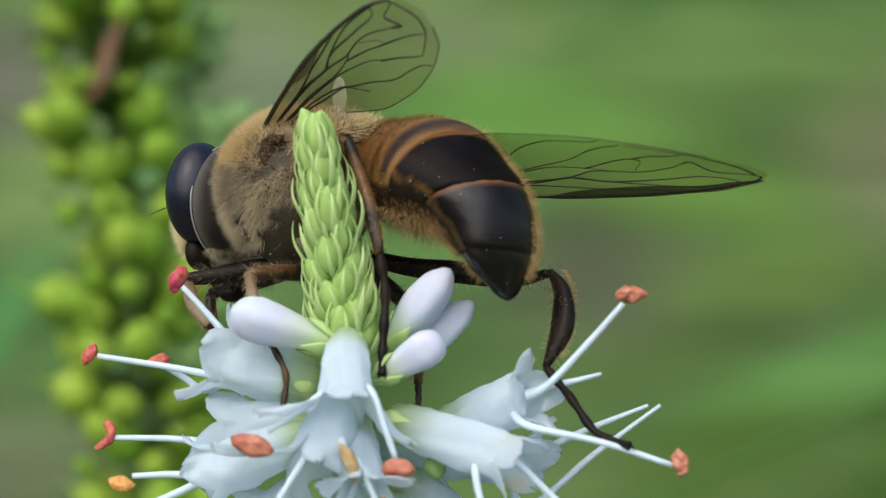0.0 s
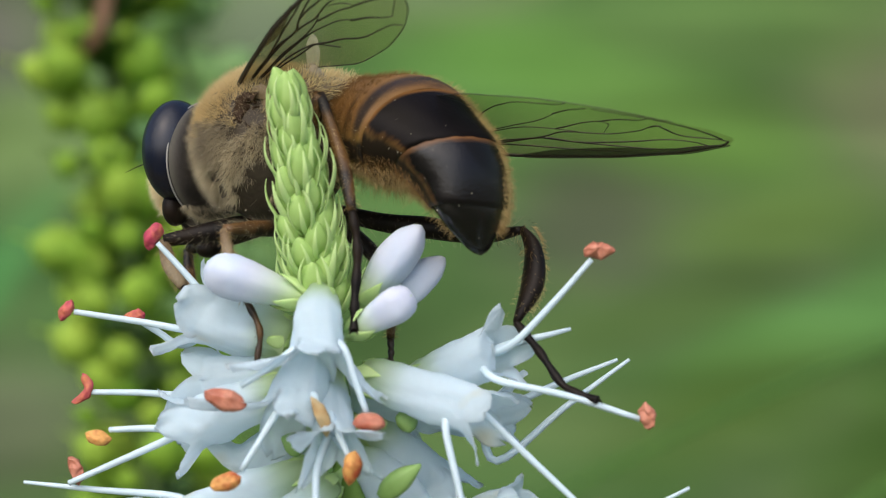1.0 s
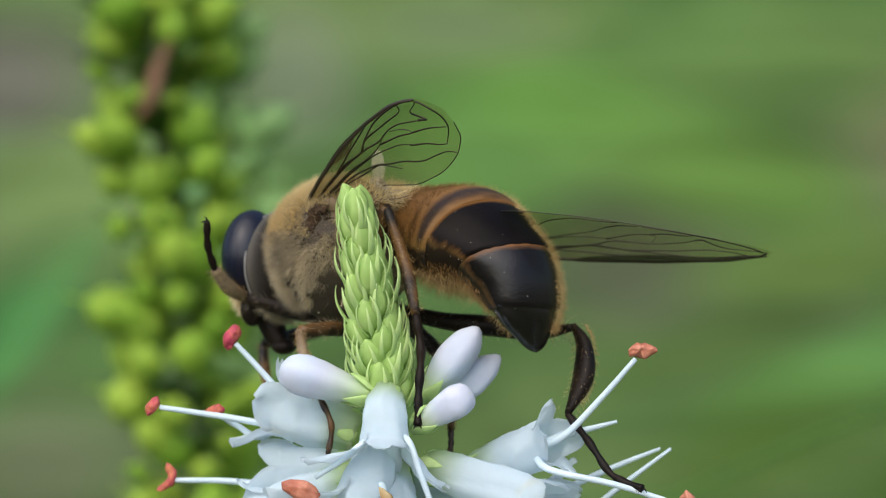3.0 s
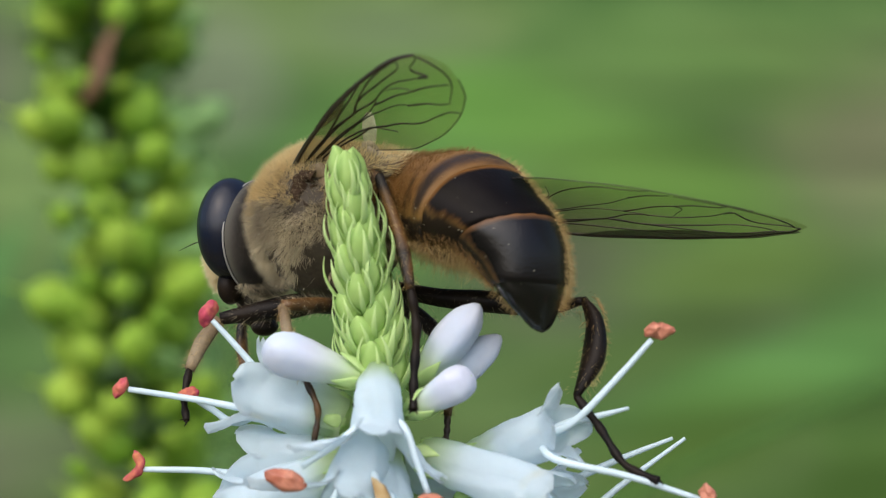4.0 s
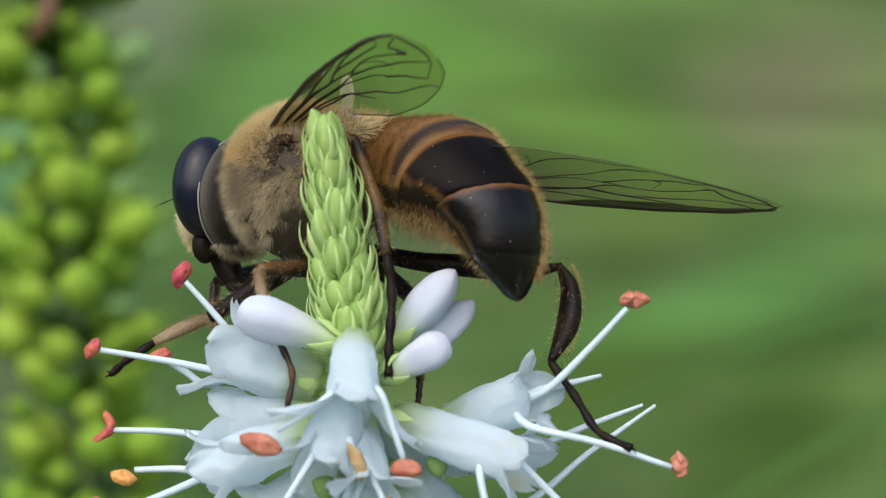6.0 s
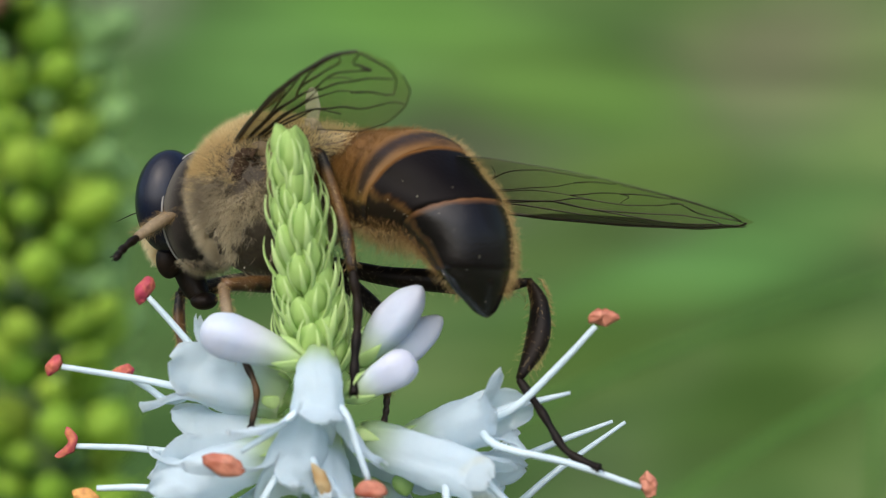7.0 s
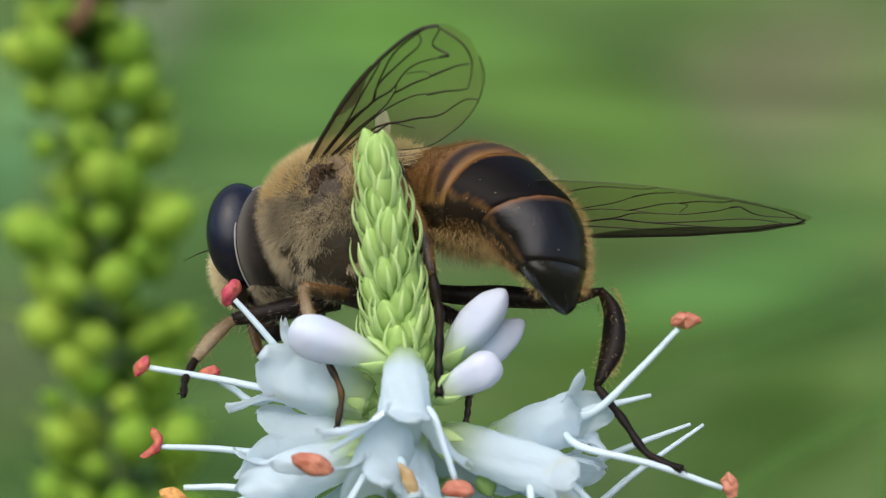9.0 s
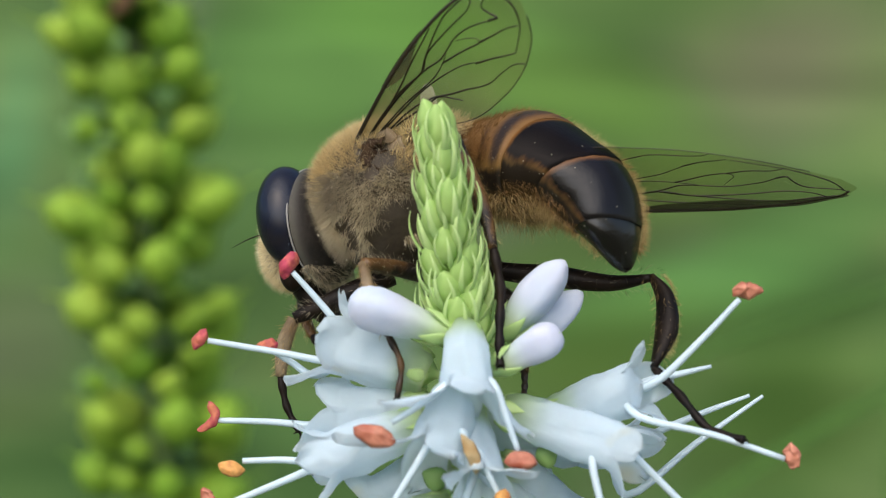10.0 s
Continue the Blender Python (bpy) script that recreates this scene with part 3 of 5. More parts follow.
# ---- the flower spike ----
SPIKE_TOP, SPIKE_LOW = V((-3.90, 0.00, 4.03)), V((-2.93, 1.00, -2.91))
STEM_LOW = V((-1.53, 1.60, -11.67))


def bud_mesh():
    """A closed green bud: a ribbed calyx that swells and draws out to a pointed, slightly hooked tip."""
    bm = bmesh.new()
    prof = ((0.0, 0.1), (0.12, 0.25), (0.36, 0.37), (0.66, 0.38), (0.9, 0.29), (1.08, 0.15), (1.18, 0.03))
    loft(bm, [(0, 0.05 + 0.1 * math.sin(2.2 * z) - (0.1 * (z - 0.9) if z > 0.9 else 0), z) for z, w in prof], [(w, w * 0.95) for z, w in prof], (1, 0, 0), 20, 3)
    for v in bm.verts:
        a = math.atan2(v.co.x, v.co.y)
        k = 1 + 0.09 * math.cos(5 * a) * min(1.0, v.co.z / 0.5)
        v.co.x *= k
        v.co.y *= k
    return shared("bud", bm, GREEN_BUD)


def bract_mesh():
    """A thin sickle-shaped bract that stands off the bud and bends back to it at the tip."""
    bm = bmesh.new()
    pts = [(0, -0.18, -0.12), (0, -0.36, 0.18), (0, -0.47, 0.55), (0, -0.5, 0.92), (0, -0.42, 1.25), (0, -0.28, 1.5)]
    loft(bm, pts, [(0.1, 0.035), (0.13, 0.04), (0.12, 0.035), (0.085, 0.03), (0.05, 0.02), (0.012, 0.008)], (1, 0, 0), 8, 3)
    return shared("bract", bm, BRACT)


def anther(parent, at, d, size, mat, label="", seed=0, thin=1.0):
    """Two-lobed anther with a seam, lying along d."""
    rnd = random.Random(seed)
    bm = bmesh.new()
    t = aim(d, (rnd.uniform(-0.4, 0.4), -1, rnd.uniform(-0.2, 0.4)))
    zs = ((-0.6, 0.1), (-0.45, 0.6), (-0.15, 0.98), (0.15, 1.0), (0.42, 0.7), (0.58, 0.12))
    bend = 0.42 if mat is ANTHER_RED and thin < 0.65 else rnd.uniform(-0.12, 0.12)      # an emptied one curls up
    worn = 0.16 if mat is ANTHER_SALMON and size < 0.75 else 0.09 if mat is ANTHER_RED else 0.05     # shrivelled ones at the outer ends
    loft(bm, [V(at) + t @ Vector((bend * size * (z * z * 3 - 0.4), 0, z * size)) for z, w in zs], [(0.33 * size * w * thin, 0.26 * size * w * thin) for z, w in zs], t @ Vector((1, 0, 0)), 22, 4)
    for v in bm.verts:
        q = t.inverted() @ (v.co - V(at))
        a = math.atan2(q.x, -q.y)
        pinch = 0.2 * math.exp(-a * a / 0.05) + 0.2 * math.exp(-(abs(a) - math.pi) ** 2 / 0.05)
        q.x, q.y = q.x * (1 - pinch * 0.6), q.y * (1 - pinch)
        v.co = V(at) + t @ q + Vector([size * (worn * noise.noise(v.co * (3.2 / size) + Vector((seed, k * 7, 0))) + 0.3 * worn * noise.noise(v.co * (7 / size) + Vector((seed, k * 7, 3)))) for k in range(3)])
    return part("anther", bm, mat, parent, label)


def stamen(fl, pts, r=0.11, end=None, size=1.0, mat=None, along=None, seed=0, thin=1.0):
    bm = bmesh.new()
    k = len(pts)
    tip = 0.8 if mat else 0.5       # a lost anther leaves a thin end
    tube(bm, pts, [r * (1.25 - (1.25 - tip) * (i / (k - 1)) ** (1 if mat else 2)) for i in range(k)], 8, 5)
    part("filament", bm, FILAMENT, fl)
    if mat:
        d = along or (V(pts[-1]) - V(pts[-2]))
        anther(fl, end or pts[-1], d, size, mat, "", seed, thin)


def corolla(bm, base, mid, mouth, r0, r1, lobe, flare, turn=0.0, seed=0, cut=1.0, droop=0.0):
    """A pale swelling tube that parts at the mouth into four rounded, cupped lobes."""
    rnd = random.Random(seed)
    r1, lobe = r1 * 0.95, lobe * 1.08
    uvl = bm.loops.layers.uv.verify()
    spine = spline([base, mid, mouth], 7)
    n = 32
    t0 = (V(spine[-1]) - V(spine[-3])).normalized()
    rows, side, last = [], None, len(spine) - 1

    def face(quad, lo, hi):
        f = bm.faces.new(quad)
        for lp, v in zip(f.loops, (lo, lo, hi, hi)):
            lp[uvl].uv = (0.5, v)

    for i, p in enumerate(spine):
        q = i / last
        t = (V(spine[min(i + 1, last)]) - V(spine[max(i - 1, 0)])).normalized()
        side = (side - t * side.dot(t)).normalized() if side is not None else aim(t).col[0].copy()
        up = t.cross(side)
        r = (r0 + (r1 - r0) * q ** 0.6) * (1 + 0.1 * math.sin(math.pi * q))
        rows.append([bm.verts.new(V(p) + (side * math.cos(a) + up * math.sin(a)) * r * (1 + 0.09 * math.sin(4 * (a - turn)) * q + 0.05 * math.sin(3 * a + seed) + 0.03 * math.sin(9 * a + 2 * seed + 5 * q)))
                     for a in (turn + 2 * math.pi * k / n for k in range(n))])
    for i in range(last):
        for k in range(n):
            face((rows[i][k], rows[i][(k + 1) % n], rows[i + 1][(k + 1) % n], rows[i + 1][k]), i / last * 0.7, (i + 1) / last * 0.7)
    up = t0.cross(side)
    for j in range(4):
        ac = turn + (j + 0.5) * math.pi / 2
        rad = side * math.cos(ac) + up * math.sin(ac)
        tan = t0.cross(rad)
        ln = lobe * rnd.uniform(0.95, 1.5)
        out = flare * rnd.uniform(0.6, 1.7)
        w0 = r1 * rnd.uniform(0.86, 1.04)
        ph, skew = rnd.uniform(0, 6), rnd.uniform(-0.2, 0.2)
        rim = [rows[-1][(8 * j + k) % n] for k in range(9)]
        prev = rim
        for b in range(1, 10):
            q = b / 9
            f = min(1.0, q / 0.45)
            f = f * f * (3 - 2 * f)
            w = w0 * max(0.0, 1 - max(0.0, (q - 0.25) / 0.76) ** 3.4) ** 0.6 * (1 - 0.25 * cut * q)
            c = V(mouth) + rad * (r1 * 0.97 + ln * out * q ** 1.6) + t0 * (ln * (q - 0.3 * out * q * q) - 0.12 * r1) + Vector((0, 0, -droop * ln * q * q))
            row = []
            for k in range(9):
                p = (k - 4) / 4
                curl = -0.45 * r1 * p * p * (w / w0) ** 2 * (1 - 0.35 * q)
                ripple = 0.09 * ln * math.sin(4.5 * p + ph + 3 * q) * q
                rag = 0.16 * ln * noise.noise(Vector((p * 1.7, ph, seed))) * q * q
                free = c + tan * (w * p + skew * ln * q * q) + rad * (curl + ripple) + t0 * rag
                row.append(bm.verts.new((rim[k].co + t0 * ln * q * 0.8).lerp(free, f)))
            if prev:
                for k in range(8):
                    face((prev[k], prev[k + 1], row[k + 1], row[k]), 0.7 + 0.3 * (b - 1) / 9, 0.7 + 0.3 * q)
            prev = row
    for v in bm.verts:          # soft dents and folds
        v.co += Vector([0.13 * noise.noise(v.co * 1.2 + Vector((k * 9, seed, 0))) + 0.045 * noise.noise(v.co * 3.5 + Vector((k * 9, seed, 4))) for k in range(3)])
    bmesh.ops.solidify(bm, geom=bm.faces[:], thickness=0.05)
    return bm


MOUTHS, STAMENS = [], []


def floret(root, base, mid, mouth, r0, r1, lobe, flare, stamens, label="", mat=None, turn=0.6, seed=0, cut=1.0, droop=0.0):
    bm = bmesh.new()
    corolla(bm, base, mid, mouth, r0, r1, lobe, flare, turn, seed, cut, droop)
    fl = part("floret", bm, mat or PETAL, root, label)
    bm = bmesh.new()
    b, m = V(base), V(mid)
    d = (m - b).normalized()
    t = aim(d)
    tube(bm, [b - d * 0.6, b - d * 0.3, b + d * 0.05], [0.13, 0.16, r0 * 0.95], 10, 3)
    for k in range(4):     # four pointed sepals hugging the tube
        a = k * math.pi / 2 + seed
        o = t @ Vector((math.cos(a), math.sin(a), 0))
        loft(bm, [b - d * 0.1 + o * r0 * 0.8, b + d * 0.2 + o * r0 * 1.12, b + d * 0.5 + o * r0 * 1.2, b + d * 0.78 + o * r0 * 1.22],
             [(0.16, 0.06), (0.22, 0.06), (0.13, 0.04), (0.015, 0.01)], d.cross(o), 8, 3)
    part("calyx", bm, BRACT, fl)
    MOUTHS.append(V(mouth).lerp(V(mid), 0.3))
    for i, (pts, ends) in enumerate(stamens):
        STAMENS.append((fl, pts, ends, seed * 7 + i))
    return fl


def white_bud(root, base, tip, r, seed=0, blunt=False):
    b, t = V(base), V(tip)
    d = t - b
    side = aim(d).col[0]
    bm = bmesh.new()
    prof = ((0, 0.42), (0.22, 0.62), (0.5, 0.88), (0.76, 1.0), (0.92, 0.74), (0.985, 0.34), (1, 0.05)) if blunt else ((0, 0.45), (0.22, 0.74), (0.5, 1.0), (0.78, 0.84), (0.95, 0.38), (1, 0.04))
    loft(bm, [b + d * q + side * (0.08 * r * math.sin(3 * q)) for q, w in prof], [(r * w, r * w * 0.92) for q, w in prof], side, 24, 4, 0.05, seed)
    axis = d.normalized()
    for v in bm.verts:          # the folded petals show as four soft edges
        q = v.co - b
        o = q - axis * q.dot(axis)
        g = math.atan2(o.dot(side), o.dot(axis.cross(side)))
        v.co += o * (0.06 * math.cos(4 * g + seed))
    wb = part("white_bud", bm, BUD_WHITE, root, "closed pinkish-white flower bud")
    bm = bmesh.new()
    dn, t = d.normalized(), aim(d)
    tube(bm, [b - dn * 0.5, b - dn * 0.2, b + dn * 0.15], [0.14, 0.2, r * 0.5], 10, 3)
    for k in range(4):
        a = k * math.pi / 2 + seed
        o = t @ Vector((math.cos(a), math.sin(a), 0))
        loft(bm, [b - dn * 0.1 + o * r * 0.3, b + dn * 0.25 + o * r * 0.58, b + dn * 0.6 + o * r * 0.76, b + dn * 0.9 + o * r * 0.86],
             [(0.16, 0.06), (0.24, 0.06), (0.14, 0.04), (0.015, 0.01)], dn.cross(o), 8, 3)
    part("calyx", bm, BRACT, wb, "pale green calyx")


def flower():
    root = thing("flower_spike", (STEM_LOW.x, STEM_LOW.y, GROUND), "white flower spike with long stamens and a green budding tip", "flower", "spikes of the plant")
    rnd = random.Random(3)
    ax = (SPIKE_TOP - SPIKE_LOW)
    bm = bmesh.new()
    foot = V((STEM_LOW.x, STEM_LOW.y, GROUND - 5))
    up = (STEM_LOW - SPIKE_LOW)
    low = [foot.lerp(STEM_LOW, k / 30) for k in range(30)]
    pts = low + [STEM_LOW.lerp(SPIKE_LOW, k / 4) for k in range(4)] + [SPIKE_LOW + ax * k for k in (0, 0.3, 0.6, 0.9)]
    tube(bm, pts, [1.1 - 0.6 * k / 30 for k in range(30)] + [0.5, 0.48, 0.46, 0.44, 0.4, 0.34, 0.28, 0.16], 12, 2)
    part("stem", bm, STEM, root, "green ribbed stem")
    # spiral of green buds, each in a pointed bract
    bud, bract = bud_mesh(), bract_mesh()
    n = 40
    up = ax.normalized()
    for i in range(n):
        s = i / (n - 1)
        h = 0.02 + 0.9 * min(s, 0.97)
        a = i * 2.39996 + rnd.uniform(-0.15, 0.15)
        rad = Vector((math.cos(a), math.sin(a), 0))
        c = SPIKE_LOW + ax * h
        size = (1.1 - 0.2 * s) * rnd.uniform(0.82, 1.14)
        rr = (0.46 - 0.17 * s ** 1.5) * (1 - 0.22 * math.exp(-((h - 0.7) / 0.05) ** 2))
        d = (rad * (0.42 - 0.36 * s) + up).normalized()
        x = d.cross(rad).normalized()
        y = d.cross(x)
        if y.dot(rad) > 0:
            x, y = -x, -y
        t = Matrix((x, y, d)).transposed().to_4x4()     # y axis inward, z axis along the bud
        m = Matrix.Translation(c + rad * rr - up * 0.45 * size)
        piece("bud", bud, root, m @ t @ Matrix.Rotation(rnd.uniform(0, 1.2), 4, "Z") @ Matrix.Diagonal((size, size, size * (1 + 0.2 * s), 1)))
        if s < 0.93:
            for side in (-1.0, 0.0, 1.0):
                piece("bract", bract, root, m @ t @ Matrix.Rotation(side + rnd.uniform(-0.35, 0.35), 4, "Z") @ Matrix.Scale(size * rnd.uniform(0.7, 1.05), 4))
    # closed white buds round the top of the open ones
    white_bud(root, (-3.33, 0.20, -2.83), (-6.32, 0.00, -1.90), 0.72, 1, True)
    white_bud(root, (-1.64, 1.00, -2.91), (0.17, 0.60, -0.64), 0.66, 2)
    white_bud(root, (-1.23, 1.60, -3.45), (0.88, 1.80, -1.65), 0.6, 3)
    white_bud(root, (-1.92, 0.00, -3.83), (-0.13, -0.90, -2.69), 0.62, 4, True)
    R, O, S = ANTHER_RED, ANTHER_ORANGE, ANTHER_SALMON
    A = dict
    floret(root, (-2.83, 0.20, -2.78), (-2.85, -0.80, -3.49), (-2.88, -1.10, -4.13), 0.48, 0.82, 1.3, 0.8,
           [([(-3.37, -1.50, -4.10), (-4.16, -1.80, -4.69), (-5.06, -1.80, -5.27)], A(end=(-5.52, -1.60, -5.68), size=1.1, mat=S, along=(1, 0, -0.3), thin=0.85)),
            ([(-2.15, -1.50, -4.10), (-1.73, -1.90, -5.12), (-1.40, -2.00, -6.03)], A(end=(-1.32, -2.10, -6.31), size=0.8, mat=S, along=(1, 0, -0.1)))], seed=1)
    floret(root, (-2.98, 0.60, -4.41), (-3.29, -0.40, -5.17), (-3.54, -0.70, -5.80), 0.45, 0.86, 1.35, 0.8,
           [([(-3.67, -1.00, -5.51), (-4.31, -1.60, -6.52), (-5.06, -1.80, -7.73)], A(end=(-5.50, -1.80, -8.06), size=0.8, mat=O, along=(1, 0, 0.3)))], seed=2, turn=0.2)
    floret(root, (-3.87, 1.40, -4.13), (-5.25, 1.60, -3.80), (-6.21, 1.80, -3.47), 0.6, 1.0, 1.05, 0.4,
           [([(-6.72, 1.80, -3.89), (-8.37, 1.90, -3.64), (-10.53, 1.70, -3.29)], A(end=(-10.77, 1.70, -3.24), size=0.62, mat=R, along=(0.6, 0, 1))),
            ([(-6.57, 2.00, -2.79), (-7.35, 2.00, -1.89), (-8.00, 2.00, -1.19)], A(end=(-8.11, 2.00, -1.00), size=0.75, mat=R, along=(0.6, 0, 1))),
            ([(-7.20, 2.20, -4.35), (-7.99, 2.30, -3.98), (-8.55, 2.20, -3.63)], A(end=(-8.74, 2.20, -3.44), size=0.6, mat=R, along=(1, 0, 0.2)))], seed=3, turn=0.9)
    floret(root, (-3.88, 1.60, -5.16), (-5.09, 1.80, -5.44), (-6.08, 2.20, -5.47), 0.5, 0.85, 1.0, 0.45,
           [([(-6.98, 2.60, -5.94), (-8.69, 3.00, -5.91), (-10.33, 3.20, -5.91)], A(end=(-10.50, 3.20, -5.82), size=0.85, mat=R, along=(0.3, 0, 1), thin=0.6))], seed=4, turn=0.3)
    floret(root, (-3.92, 0.90, -5.61), (-5.35, 0.80, -6.11), (-6.46, 0.90, -6.60), 0.5, 0.8, 0.95, 0.4,
           [([(-7.27, 1.00, -6.81), (-8.30, 1.20, -6.83), (-9.41, 1.40, -6.90)], A(end=(-9.75, 1.40, -7.13), size=0.7, mat=O, along=(1, 0, -0.2))),
            ([(-7.45, 0.80, -7.09), (-9.07, 0.90, -7.81), (-10.59, 1.00, -8.48)], A(end=(-10.43, 1.20, -8.10), size=0.7, mat=S, along=(-0.3, 0, 1))),
            ([(-7.30, 1.20, -8.94), (-9.72, 1.30, -8.73), (-12.04, 1.40, -8.50)], A())], seed=5, turn=1.1)
    floret(root, (-3.17, 0.80, -8.05), (-5.23, 0.40, -8.82), (-7.10, 0.30, -9.61), 0.45, 0.8, 0.9, 0.35,
           [([(-7.60, 0.30, -9.82), (-9.38, 0.20, -9.98), (-10.65, 0.10, -10.15)], A(end=(-11.05, 0.10, -10.32), size=1.2, mat=O, along=(1, 0, -0.15), thin=0.62)),
            ([(-7.84, 0.70, -9.98), (-9.06, 0.80, -10.30), (-10.33, 0.90, -10.73)], A()),
            ([(-7.58, 0.10, -9.69), (-8.36, 0.00, -10.67), (-9.14, -0.10, -11.10)], A(end=(-9.32, -0.10, -11.22), size=0.75, mat=O, along=(0, 0, 1))),
            ([(-8.73, 0.60, -9.77), (-8.63, 0.60, -10.77), (-8.47, 0.60, -11.77)], A(end=(-8.95, 0.30, -10.01), size=0.75, mat=R, along=(0.1, 0, 1), thin=0.7))], seed=6, turn=0.5)
    floret(root, (-2.55, 0.40, -8.40), (-3.59, -0.60, -9.36), (-4.61, -1.30, -10.34), 0.42, 0.82, 0.9, 0.35,
           [([(-5.10, -1.20, -10.45), (-6.45, -1.30, -10.88), (-7.72, -1.30, -11.09)], A(end=(-7.94, -1.20, -10.79), size=0.75, mat=O, along=(0.6, 0, 1))),
            ([(-2.87, -1.40, -7.69), (-2.91, -1.80, -8.80), (-3.12, -2.00, -9.77)], A(end=(-3.37, -2.00, -9.87), size=0.85, mat=O, along=(1, 0, -0.4), thin=0.6))], seed=7, turn=0.8)
    floret(root, (-2.67, 0.60, -5.14), (-2.53, -0.50, -6.03), (-2.40, -1.20, -6.74), 0.4, 0.64, 1.2, 0.5,
           [([(-2.49, -1.40, -6.14), (-2.19, -1.70, -6.78), (-1.93, -1.80, -7.34)], A(end=(-1.83, -1.90, -7.64), size=0.85, mat=O, along=(0.15, 0, 1))),
            ([(-2.98, -1.30, -5.57), (-2.87, -1.50, -5.84), (-2.81, -1.60, -5.97)], A(end=(-2.74, -1.70, -6.17), size=1.05, mat=WITHERED, along=(0.35, 0, -1), thin=0.55))], mat=PETAL, seed=8, turn=0.1)
    floret(root, (-1.63, 0.60, -5.17), (0.05, 0.00, -5.62), (1.54, -0.60, -6.06), 0.48, 0.8, 1.0, 0.35,
           [([(0.88, -1.20, -6.52), (1.21, -1.60, -8.02), (1.58, -1.80, -9.64)], A(end=(1.58, -1.80, -10.09), size=0.85, mat=O, along=(1, 0, 0))),
            ([(1.84, -1.00, -6.05), (3.58, -1.20, -7.66), (5.08, -1.30, -9.07)], A(end=(5.31, -1.30, -9.08), size=0.85, mat=R, along=(0.2, 0, 1)))], seed=9, turn=0.2, droop=0.3)
    floret(root, (-0.29, 1.60, -5.59), (1.24, 1.00, -4.95), (2.23, 0.40, -4.48), 0.46, 0.8, 0.85, 0.4,
           [([(2.87, -0.20, -4.19), (4.18, -0.60, -2.81), (5.20, -0.80, -1.63)], A(end=(5.41, -0.80, -1.37), size=0.72, mat=S, along=(1, 0, 0.1))),
            ([(2.91, 0.60, -4.21), (3.75, 0.60, -4.01), (4.68, 0.60, -3.77)], A()),
            ([(2.36, -0.60, -5.18), (4.48, -1.00, -5.64), (6.59, -1.15, -6.31)], A(end=(6.80, -1.15, -6.25), size=0.72, mat=S, along=(-0.3, 0, 1)))], seed=10, turn=0.7)
    floret(root, (-0.47, 2.60, -6.29), (1.10, 2.80, -6.57), (2.32, 2.80, -6.57), 0.42, 0.7, 1.0, 0.4,
           [([(2.66, 2.60, -6.38), (4.56, 2.40, -5.51), (6.22, 2.20, -4.83)], A()),
            ([(2.47, 2.20, -7.98), (4.53, 2.00, -6.32), (6.55, 1.80, -4.79)], A())], seed=11, turn=0.4)
    floret(root, (-0.84, 1.20, -10.23), (1.11, 0.80, -9.91), (2.68, 0.40, -9.35), 0.5, 0.8, 0.7, 0.2,
           [([(2.28, 0.20, -9.42), (3.84, 0.00, -9.38), (5.00, -0.10, -9.47)], A()),
            ([(3.46, 0.40, -9.44), (4.65, 0.40, -9.82), (5.40, 0.40, -10.81)], A(end=(5.83, 0.40, -11.04), size=1.0, mat=O, along=(1, 0, -0.3))),
            ([(2.28, 0.00, -9.79), (3.16, -0.10, -10.35), (3.45, -0.20, -11.42)], A()),
            ([(2.71, 1.00, -11.53), (5.45, 0.60, -10.01), (8.22, 0.20, -8.54)], A())], "pale floret with a browned withered lip", seed=12, turn=0.5, cut=0.5)
    floret(root, (-1.11, 2.40, -10.17), (0.52, 2.60, -11.00), (1.95, 2.80, -11.84), 0.5, 0.85, 1.0, 0.3, [], seed=13)
    floret(root, (-2.75, 2.80, -9.63), (-4.20, 3.20, -10.73), (-5.47, 3.60, -12.47), 0.5, 0.85, 1.0, 0.3, [], seed=14)
    floret(root, (-1.52, 2.20, -6.89), (-0.51, 2.20, -7.69), (0.31, 2.40, -8.52), 0.5, 0.8, 1.0, 0.3, [], seed=15)
    floret(root, (-2.11, 1.80, -7.86), (-1.09, 1.40, -8.41), (-0.29, 1.00, -9.25), 0.45, 0.8, 1.0, 0.5, [], seed=16)
    floret(root, (-2.82, 1.80, -6.86), (-4.02, 1.80, -7.47), (-5.04, 1.90, -8.00), 0.45, 0.8, 1.1, 0.6, [], seed=17, turn=0.2)
    floret(root, (-1.69, 1.40, -9.82), (-0.28, 1.20, -10.99), (0.92, 1.00, -12.15), 0.45, 0.8, 1.0, 0.5, [], seed=18)
    floret(root, (-2.75, 2.40, -5.49), (-1.43, 2.40, -5.99), (-0.31, 2.40, -6.33), 0.45, 0.75, 1.0, 0.5, [], seed=19, turn=0.9)
    for fl, pts, ends, seed in STAMENS:     # each filament comes out of the nearest throat
        throat = min(MOUTHS, key=lambda q: (q - V(pts[0])).length)
        stamen(fl, ([tuple(throat)] if 0.4 < (throat - V(pts[0])).length < 3 else []) + pts, **ends, seed=seed)
